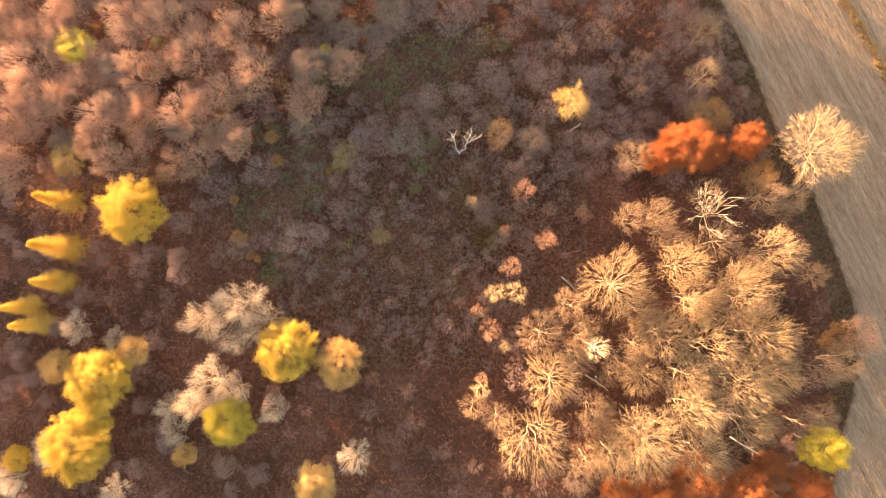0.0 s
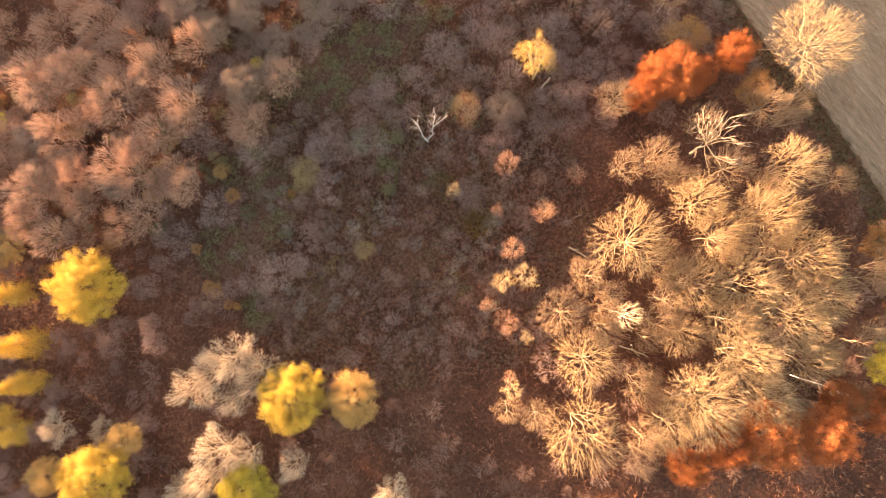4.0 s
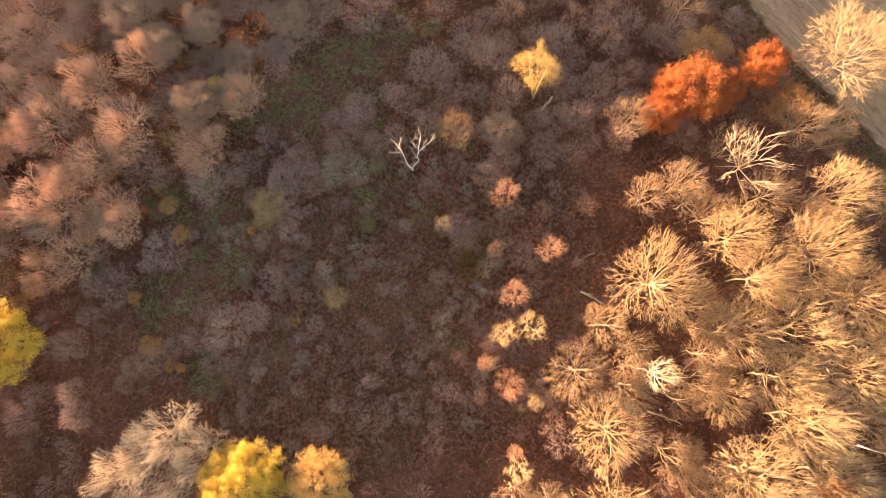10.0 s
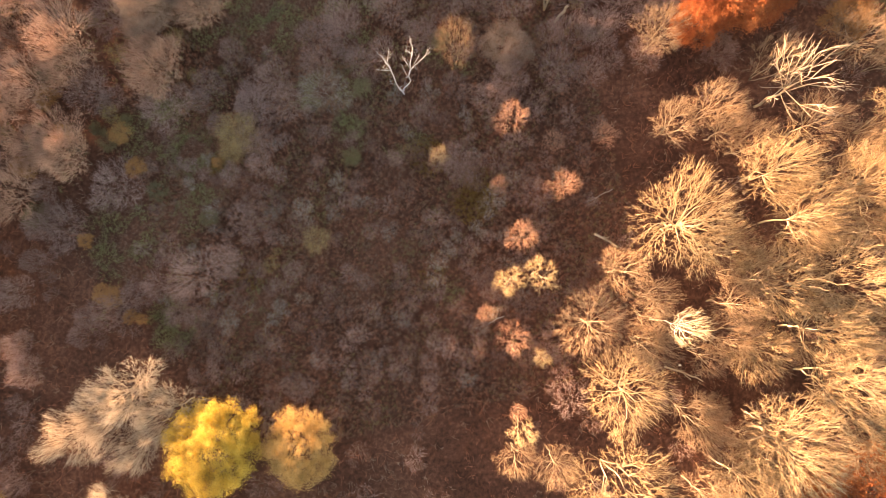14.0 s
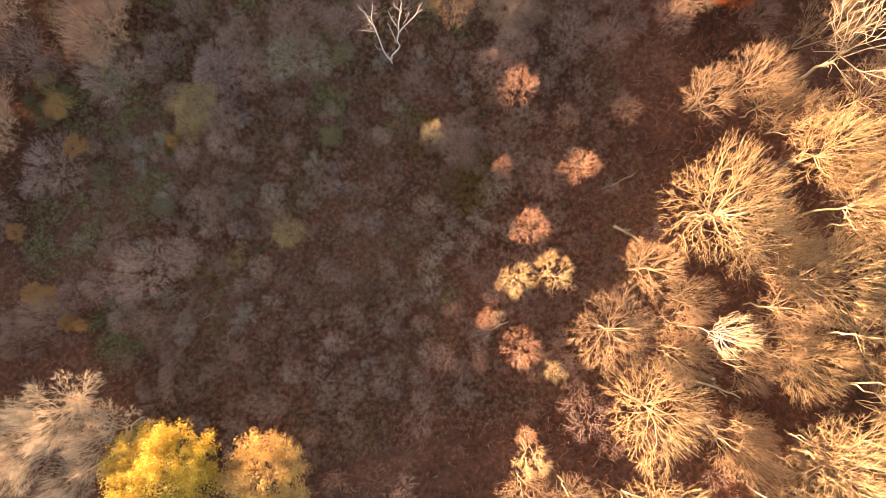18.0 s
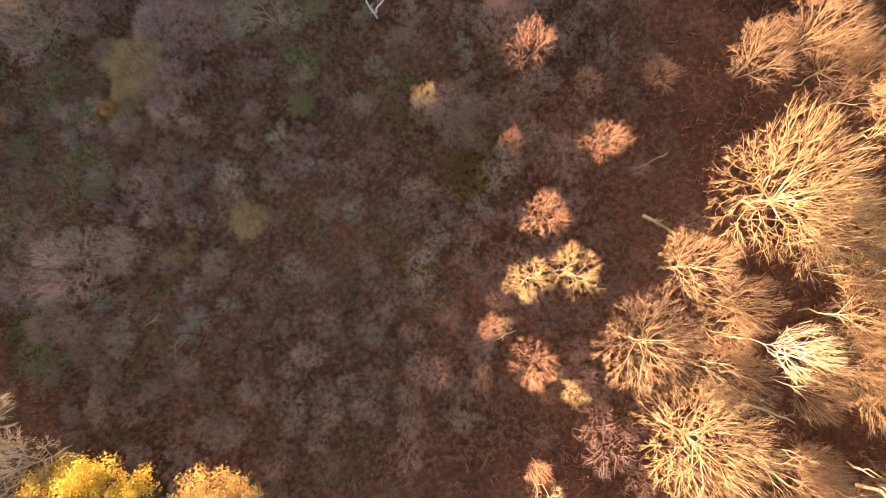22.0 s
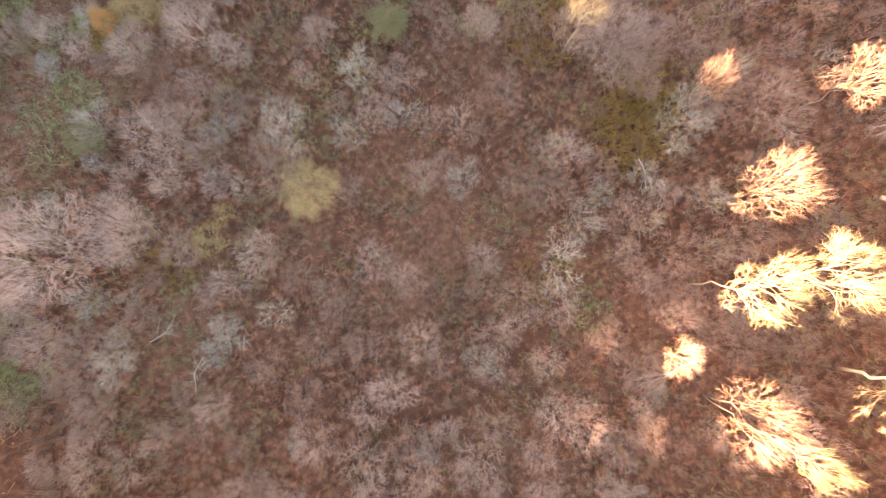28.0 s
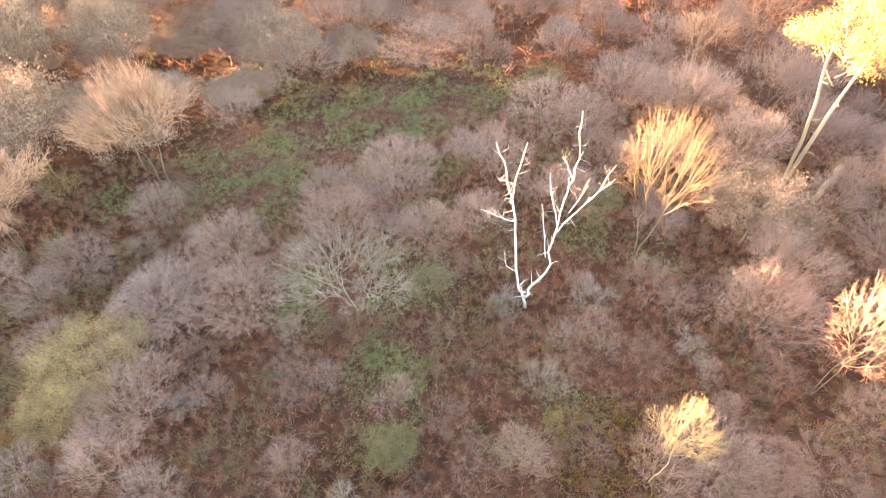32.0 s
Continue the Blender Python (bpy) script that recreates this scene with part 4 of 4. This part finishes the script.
GREY.all([(-14.2, 36.4, 7.2, 3.6), (9.4, 24.2, 6.5, 3.8), (12.6, 26.6, 6.5, 3.4), (2.2, 16.6, 5, 3.4), (-26.3, 26.2, 5.5, 3.4), (16.5, 37.5, 8, 4.2), (24, 45, 8, 4.5), (16, 44.5, 8, 4.4), (-11, 66, 9, 5), (-4, 70, 10, 5), (4, 66.5, 10, 5), (12.5, 64, 10, 5), (-22, 68, 9, 5), (22, 66, 9, 5), (32, 62, 9, 5), (-17, 60.6, 6, 6), (-4.7, 60.9, 6, 6.4), (4.3, 46.8, 6, 5.6), (-38.4, 35.4, 6.5, 5), (-25.5, 33.4, 4.5, 4.4), (25.6, 37.6, 5.2, 4.3), (13.2, 50.8, 5.2, 5.1), (-10, 40, 3.8, 3.9), (-31.6, 23.3, 4.2, 2.4), (20.5, 26.1, 5.2, 4.3), (-58.5, 22, 4.5, 5.2), (-49.2, 25.9, 4.5, 5.2), (6.4, 45, 6, 3.8), (27.2, 29, 6, 3.3), (-26.4, 33.2, 4.5, 3.4), (2.4, 15.2, 4.5, 2.8), (-39.6, 9.4, 6.8, 5.5), (-35, 10.3, 4.5, 3.4), (-50, 8.9, 4.5, 3.4)])
SAGE.all([(-14, 31.6, 7.4, 4.9)])
RIM.all([(-29, 29.4, 5, 3.9), (-30.8, 26.8, 3.4, 2.4), (-21.2, 10.4, 4.1, 2.5)])
SHRUB.all([(-27.4, 28.6, 4.6, 3.7), (-22.6, 13, 4.6, 2.8), (-34.1, 9.6, 6, 2.6), (-22.1, 15.1, 5.5, 2.6), (-25.6, 6.8, 4.5, 2.3), (-29.3, 16.9, 5, 2.5), (-26.6, 22.9, 6, 2.3), (-18.6, 21.3, 4, 1.7), (-20, 18.7, 3.5, 1.4), (-15.9, 17.7, 5, 2), (-6.6, 19.1, 5, 1.9), (-6.2, 14.2, 4, 2.2), (-0.7, 17.1, 6, 2.3), (3.7, 15, 6, 2.2), (-2.8, 9.1, 4, 2.4), (6.3, 3.7, 4, 1.9), (-31.1, 13.2, 4, 2), (-22.8, -0.6, 3.5, 1.9), (-15.9, 2.4, 3, 1.6), (-26.7, -1.4, 3.5, 1.9), (-18.3, -4.9, 3.5, 2.3), (-12, -4.3, 3, 1.9), (-7.6, -5.2, 3, 1.8), (-3.1, -4.7, 4, 1.9)])
SHRUB.all([(-5.6, -10, 4, 2.1), (-18.3, -8.4, 3, 1.9), (-40.8, -5.6, 4, 2.1), (-36.7, 1.9, 5, 2.6), (-41.2, 3.9, 5, 2.8), (-1.4, -11.8, 3.5, 1.8), (-24.5, -7.2, 3.5, 2.1), (-11.9, -9.2, 3, 1.8), (2.4, -4.1, 4, 1.8), (-17.6, 13.6, 4, 1.8), (-31, -3.3, 4, 1.8), (-26, 33.9, 4, 3.2), (9.4, 56.9, 7, 3.7), (0.9, 55.6, 8, 2.7), (5.6, 16.1, 4, 1.8), (-4.5, 23, 4, 1.6), (12, 24.9, 5, 2.1), (-10, 22.5, 2.5, 1.4), (-18.5, 22, 2.5, 1.4), (1.6, 23.1, 4, 1.7), (-6.8, 19.8, 4, 1.5), (-4.5, 29.3, 1.8, 1.7), (7, 32.5, 5, 2.4), (26.3, 55.4, 7, 4.6)])
SHRUB.all([(20.9, 57.7, 6, 3.5), (8.8, 12, 5, 3.4), (11.7, 17.1, 5, 3), (5.8, 9.7, 4.5, 3.2), (12.2, 9.1, 5, 3.6), (-39.5, 1.8, 4, 3.6), (-16, -1.7, 3, 2), (-20, -1.6, 3, 1.8), (-10, 2.8, 2.6, 1.7), (-35.8, 18.5, 3.2, 2), (-35.8, 24.4, 3, 1.6), (4.3, -4.5, 4, 2.8), (-31.7, 16.7, 4.4, 3)])
BLEACH.all([(-35.3, 67.9, 9, 4.4)])
PALE.all([(-4.9, 1.5, 3.2, 2.9), (-25.2, 2.3, 4, 1.7), (1.6, 2.8, 5, 1.4), (5.5, -0.1, 3.6, 1.6), (9.8, 12.2, 4.8, 1.6), (16.6, 10.9, 4.2, 2), (2, -6.9, 4.8, 1.5), (-26.2, 11.8, 3, 1.2)])
MAUVE.all([(-36.5, 72, 13, 5), (-45, 68.5, 13, 5.4), (-28.5, 77, 13, 5), (-52, 75, 14, 5.4), (-20, 80, 13, 5), (-33, 63.5, 11, 4.6), (-41.5, 78, 14, 5.2), (-30.6, 50.5, 8, 4.4), (-36.5, 49, 12, 4.8), (-18.5, 62.5, 8, 4.6), (13.6, 31.4, 7, 4.2), (-40.8, 61.3, 12.5, 4.8), (-11.3, 63.6, 4.9, 3.5)])
GREENBUSH.all([(-9.2, 31.8, 3, 2), (-13.2, 21.9, 2.6, 1.6), (4.3, 35.7, 4, 2), (6.6, 55.1, 3, 2.2), (-13.1, 21.1, 3.5, 1.7), (-36.8, 18, 3, 1.7)])
YELLOWBUSH.all([(-12.3, 57.1, 2, 1.5), (-35.1, 55.2, 2.6, 1.8), (26.4, 36.7, 2, 1.6), (-4.6, 20.8, 3.5, 0.7), (-29.8, 39.9, 2, 1.1), (-29.2, 8.6, 3.5, 1.7), (-27.8, 10.1, 3, 0.9)])
RUST.all([(-47.1, 33.8, 4.2, 1.9), (-45.8, 28.0, 4.2, 1.8), (-53.5, 9.5, 4.2, 1.8), (-49.8, 5.2, 4.2, 1.0), (-51.4, 5.9, 4.2, 1.3), (-54.6, 10.3, 4.2, 1.8), (-33.2, 25.4, 4.2, 1.0), (-57.0, 42.1, 4.2, 2.2), (-72.3, 30.1, 4.2, 1.8)])
BIRCH = (24.8, -13.6, 0)
SPREADING = (48.9, 14, 0)
FALL_A = (24.3, 7.0)
FALL_B = (3.4, -7.8)
# ---- woods between and beyond the named trees ----
TWIN = (21.2, 37, 0)
taken = [(o.location.x, o.location.y, max(1.0, o.scale.x * 2.5)) for o in scene.objects if o.type == "EMPTY" and o.parent is None]
taken += [(x, y, 0.8 * r) for x, y, r, k in patches] + [(48.9, 14, 8.5), (54, 15, 6), (24.8, -13.6, 3), (21.2, 37, 5), (-3.1, 30, 5), (1, 33, 4), (30, -20, 4)]


def fill(kind, count, x0, x1, y0, y1, h, r, gap, seed, keep=lambda x, y: True):
    g = random.Random(seed)
    made = tries = 0
    while made < count and tries < count * 40:
        tries += 1
        x, y = g.uniform(x0, x1), g.uniform(y0, y1)
        if x > field_edge(y) - 4 or not keep(x, y) or any((x - a) ** 2 + (y - b) ** 2 < (gap * c) ** 2 for a, b, c in taken):
            continue
        q = g.uniform(0.75, 1.25)
        kind.put(round(x, 1), round(y, 1), h * q, r * q * g.uniform(0.85, 1.15))
        taken.append((x, y, r * q))
        made += 1


def open_floor(x, y):
    """True off the meadow."""
    return (x + 8) ** 2 / 150 + (y - 54) ** 2 / 60 > 1


fill(PINK, 70, -125, -50, 26, 78, 9.5, 4.6, 0.72, 21, open_floor)
fill(MAUVE, 12, -54, -18, 56, 82, 4.2, 3.6, 0.8, 37)
fill(GREY, 24, -120, -30, 26, 75, 4.6, 3.4, 0.85, 32, open_floor)
fill(MAUVE, 9, -115, -55, 30, 75, 7.5, 3.6, 0.85, 33, open_floor)
fill(YELLOWBUSH, 28, -110, -30, 24, 62, 4.2, 1.7, 0.45, 34, open_floor)
fill(RUST, 16, -110, -46, 15, 62, 4.4, 1.9, 0.6, 35, open_floor)
fill(GREENBUSH, 16, -95, -25, 20, 66, 2.2, 1.9, 0.6, 36)
fill(GREY, 60, -40, 60, 30, 80, 5.5, 3.4, 0.8, 22, open_floor)
fill(GREY, 60, -62, 50, 66, 92, 9, 4.2, 0.6, 39)
fill(SHRUB, 150, -46, 12, -16, 42, 2.4, 1.7, 0.7, 23, open_floor)
fill(BRUSH, 230, -112, 25, -55, 30, 3.2, 2.2, 0.8, 24, open_floor)
fill(GREY, 40, 10, 62, 22, 75, 6, 3.2, 0.8, 25)
fill(FINE, 32, 20, 76, -42, 20, 11, 4.2, 0.5, 26, lambda x, y: x > 38 or y < -6)
fill(GREY, 62, -115, -42, -56, 26, 5.6, 2.9, 0.8, 27)
# Added sun-blocking trees past the view; their height sets how far shade reaches.
fill(SHADE_TREE, 40, -190, -60, 76, 140, 5.5, 6.0, 0.9, 28)
fill(SHADE_TREE, 34, -115, -25, 84, 120, 15, 5.5, 0.6, 38)
fill(SHADE_TREE, 90, -190, -118, -90, 62, 12, 6.0, 0.5, 29)
fill(SHADE_TREE, 46, -62, 40, 88, 118, 16, 5.5, 0.7, 30)
fill(BRUSH, 60, 40, 82, -50, 60, 3.0, 2.2, 0.8, 31)


# ---- dead white tree ----


def limb_mesh(name, points, r0, r1, material, seed, n=7, spurs=8):
    """A crooked tapered limb through the points, with a few short broken spurs."""
    g = np.random.default_rng(seed)
    p = np.array(points, dtype=float)
    fine = []
    for s in range(len(p) - 1):
        for q in range(3):
            fine.append(p[s] + (p[s + 1] - p[s]) * q / 3 + (g.normal(size=3) * min(r0 * 0.8, 0.07) if q else 0))
    fine = np.array(fine + [p[-1]])
    rad = r0 + (r1 - r0) * np.linspace(0, 1, len(fine))
    pieces = [pipe(fine, rad, n)]
    at = g.integers(2, len(fine) - 1, spurs)
    way = unit(g.normal(size=(len(at), 3)) + np.array([0, 0, 0.8]))
    elbow = fine[at] + way * (0.15 + 0.45 * g.random(len(at)))[:, None]
    pieces.append(tubes(fine[at], elbow, rad[at] * 0.42, rad[at] * 0.3, 4, g))
    pieces.append(spikes(elbow, elbow + unit(way + g.normal(size=way.shape) * 0.5) * (0.2 + 0.6 * g.random(len(at)))[:, None], rad[at] * 0.3, g))
    return mesh_of(name, *join(*pieces), material)


dead_tree = tagged(new("dead_tree"), "dead bleached-white tree with two forked bare stems", "tree")
dead_tree.location = (-3.1, 29.7, 0)
for i, (name, pts, r0, r1) in enumerate([
        ("trunk", [(0, -0.05, -0.3), (-0.3, 0.2, 1.2), (-0.55, 0.35, 1.9)], 0.22, 0.17),
        ("stem", [(-0.55, 0.35, 1.8), (-0.9, 1.2, 6.2), (-1.13, 1.6, 8.3), (-1.5, 1.9, 10), (-2.1, 2.3, 11.9)], 0.17, 0.05),
        ("branch", [(-1.13, 1.6, 8.3), (-0.9, 1.9, 9.8), (-0.35, 2.3, 11.6)], 0.1, 0.04),
        ("branch", [(-1.0, 1.3, 6.8), (-2.0, 1.4, 7.3), (-3.0, 1.45, 8.0)], 0.08, 0.03),
        ("branch", [(-0.65, 0.5, 2.9), (-1.4, 0.65, 3.6), (-1.55, 0.9, 4.7)], 0.06, 0.025),
        ("stem", [(-0.1, 0.1, 0.7), (0.4, 0.35, 1.6), (1.25, 0.5, 2.4), (1.56, 1.0, 4.8), (2.1, 1.6, 7.5), (2.6, 1.9, 8.8), (2.75, 2.3, 10.9), (2.7, 2.7, 12.8)], 0.19, 0.05),
        ("branch", [(1.6, 1.1, 5.2), (2.6, 1.4, 6.2), (3.95, 1.65, 7.3), (5.2, 2.1, 9.25)], 0.12, 0.045),
        ("branch", [(3.85, 1.65, 7.25), (5.25, 1.9, 8.35)], 0.06, 0.03),
        ("branch", [(1.75, 1.3, 6.0), (1.3, 1.7, 8.0), (1.1, 1.95, 9.5)], 0.08, 0.03),
        ("branch", [(1.2, 0.8, 3.6), (0.95, 1.2, 5.8), (0.7, 1.55, 7.6)], 0.08, 0.03),
        ("branch", [(2.5, 1.9, 8.8), (2.1, 2.05, 9.8), (1.8, 2.15, 10.4)], 0.06, 0.03),
        ("branch", [(2.5, 1.45, 6.6), (3.2, 1.7, 7.6), (3.5, 1.85, 8.5)], 0.06, 0.03)]):
    made = child(name, limb_mesh("dead_" + name, pts, r0 * 0.5, r1 * 0.4, BARK_WHITE, 500 + i, 7, 2 + 3 * len(pts)), dead_stem if name == "branch" else dead_tree)
    dead_stem = dead_stem if name == "branch" else made

# ---- birch and twin-stemmed tree ----
birch = tagged(new("birch"), "tall leafless birch with a white trunk", "tree", "cottonwood stand")
for name, me in forked_meshes("birch", 610, 18, 3.6, 16, 520, BARK_WHITE, TWIG_BIRCH, 0.4, 1, 0.55, 0.005, 0.0095, True, 5, 0.5, 0.45, 18, 0.2, 0.5, 0.0, 0.06):
    child(name, me, birch)
birch.location = BIRCH

twin_tree = tagged(new("twin_stemmed_tree"), "tall twin-stemmed tree with pale trunks and thin golden leaves", "tree")
twin_tree.location = TWIN
child("trunk", limb_mesh("twin_trunk", [(0.3, 0.2, -0.3), (-0.2, 0.3, 4), (-1.2, 0.6, 9), (-1.8, 0.9, 12.5)], 0.17, 0.06, BARK_TAN, 620), twin_tree)
child("trunk", limb_mesh("twin_trunk", [(0.3, 0.2, -0.3), (0.5, 0.1, 4.5), (0.8, 0.1, 8.5), (1.3, 0.2, 13)], 0.18, 0.06, BARK_TAN, 621), twin_tree)
for name, me in forked_meshes("twin", 622, 8, 4.3, 9, 420, BARK_TAN, BARK_TAN, 0.1, 1, 0.8, 0.01, 0.01, False, 2, 0.4, 0.4, 20, 0.2, 0.5, -0.3, 0.04, LEAF_PALE, 22, 0.06, 0.5)[1:]:
    child(name, me, twin_tree).location = (-0.4, 0.4, 7.2)

# ---- big dead spreading tree beside the stand ----
spreading = tagged(new("dead_spreading_tree"), "large dead tree with thick pale spreading limbs", "tree")
for name, me in forked_meshes("spreading", 634, 18, 8.8, 12, 96, BARK_TAN, TWIG_PALE, 0.1, 1, 0.85, 0.013, 0.03, True, 2, 0.9, 0.5, 18, 0.14, 0.3, 0.1, 0.1):
    child(name, me, spreading)
spreading.location = SPREADING

# ---- snags and fallen wood ----


def fallen(name, label, x, y, turn, pts, r0, r1, material, seed, count=4):
    ob = tagged(new(name), label, "log")
    ob.matrix_basis = pose(x, y, 0.05, 0, 0, turn)
    stem = child("stem", limb_mesh(name, pts, r0, r1, material, seed, 9, 2 * count), ob)
    g = np.random.default_rng(seed)
    p = np.array(pts, dtype=float)
    for q in range(count):
        f = 0.3 + 0.65 * q / max(1, count)
        s = p[0] + (p[-1] - p[0]) * f
        side = (-1) ** q
        e = s + np.array([0.8 + g.random(), side * (0.6 + g.random()), 0.2 + 0.4 * g.random()]) * 0.8
        child("branch", limb_mesh(name + "_branch", [s, (s + e) / 2 + g.normal(size=3) * 0.08, e], r0 * 0.45, r0 * 0.15, material, seed + q + 1, 5), stem)
    return ob


fallen("fallen_log", "fallen grey log among brown weeds", 20, 1, -45, [(0, 0, 0.15), (2, 0.1, 0.2), (4, 0, 0.2)], 0.2, 0.14, BARK_TAN, 700, 1)
fallen("broken_branch", "pale crooked branch lying on shrubs", -32.8, -2.1, 60, [(0, 0, 0.6), (1.3, 0.3, 1.2), (2.8, 0, 1.4)], 0.045, 0.02, TWIG_ASH, 720, 4)
fallen("broken_branch", "pale crooked branch lying on shrubs", -35.5, 2.2, 20, [(0, 0, 0.5), (1.2, -0.2, 1.0), (2.4, 0, 1.1)], 0.04, 0.02, TWIG_ASH, 725, 3)
fallen("leaning_stump", "broken pale trunk leaning out of the brush", 22.5, 34.8, 28, [(0, 0, -0.2), (1.2, 0, 0.9), (2.4, 0, 1.9)], 0.22, 0.2, BARK_TAN, 730, 0)
fallen("fallen_tree", "fallen tree with white bare branches", 55, -33.4, -34, [(0, 0, 2.5), (6, 0.3, 3.5), (14, 0, 4.0)], 0.09, 0.03, BARK_WHITE, 740, 9)
fallen("fallen_log", "fallen pale log on the woodland floor", 25, -21, -35, [(0, 0, 0.2), (3, 0.2, 0.5), (6, 0, 0.4)], 0.16, 0.08, BARK_TAN, 750, 3)


def toppled(label, x, y, turn, tilt, h, r, tips, twig, seed):
    """A small tree lying on its side, its crown drooping to the weeds."""
    ob = tagged(new("toppled_tree"), label, "tree", "toppled trees")
    for part_name, me in forked_meshes("toppled", seed, h, r, 8, tips, TWIG_ASH, twig, 0.3, 1, 0.75, 0.012, 0.007, True, 2, 0.3):
        child(part_name, me, ob)
    ob.matrix_basis = pose(x, y, 0.5, tilt, 0, turn)
    return ob


toppled("toppled grey sapling with fine drooping twigs", 2.9, 7.6, 8, 72, 3.6, 1.3, 240, TWIG_ASH, 760)
toppled("toppled grey tree between leafless trees", FALL_A[0], FALL_A[1], -75, 80, 6, 1.7, 260, TWIG_GREY, 761)
toppled("toppled grey tree under straw-coloured trees", FALL_B[0], FALL_B[1], -80, 82, 5.5, 1.3, 220, TWIG_ASH, 762)
pebble = bmesh.new()
bmesh.ops.create_icosphere(pebble, subdivisions=2, radius=0.2, matrix=Matrix.Diagonal((1.2, 0.9, 0.6, 1)))
for vert in pebble.verts:
    vert.co *= 1 + 0.15 * noise.noise(vert.co * 6)
rock_mesh = bpy.data.meshes.new("pale_rock")
pebble.to_mesh(rock_mesh)
rock_mesh.materials.append(BARK_WHITE)
rock = tagged(new("pale_rock", rock_mesh), "small pale rock on bare brown ground", "rock")
rock.location = (27.4, -21.4, 0.0)
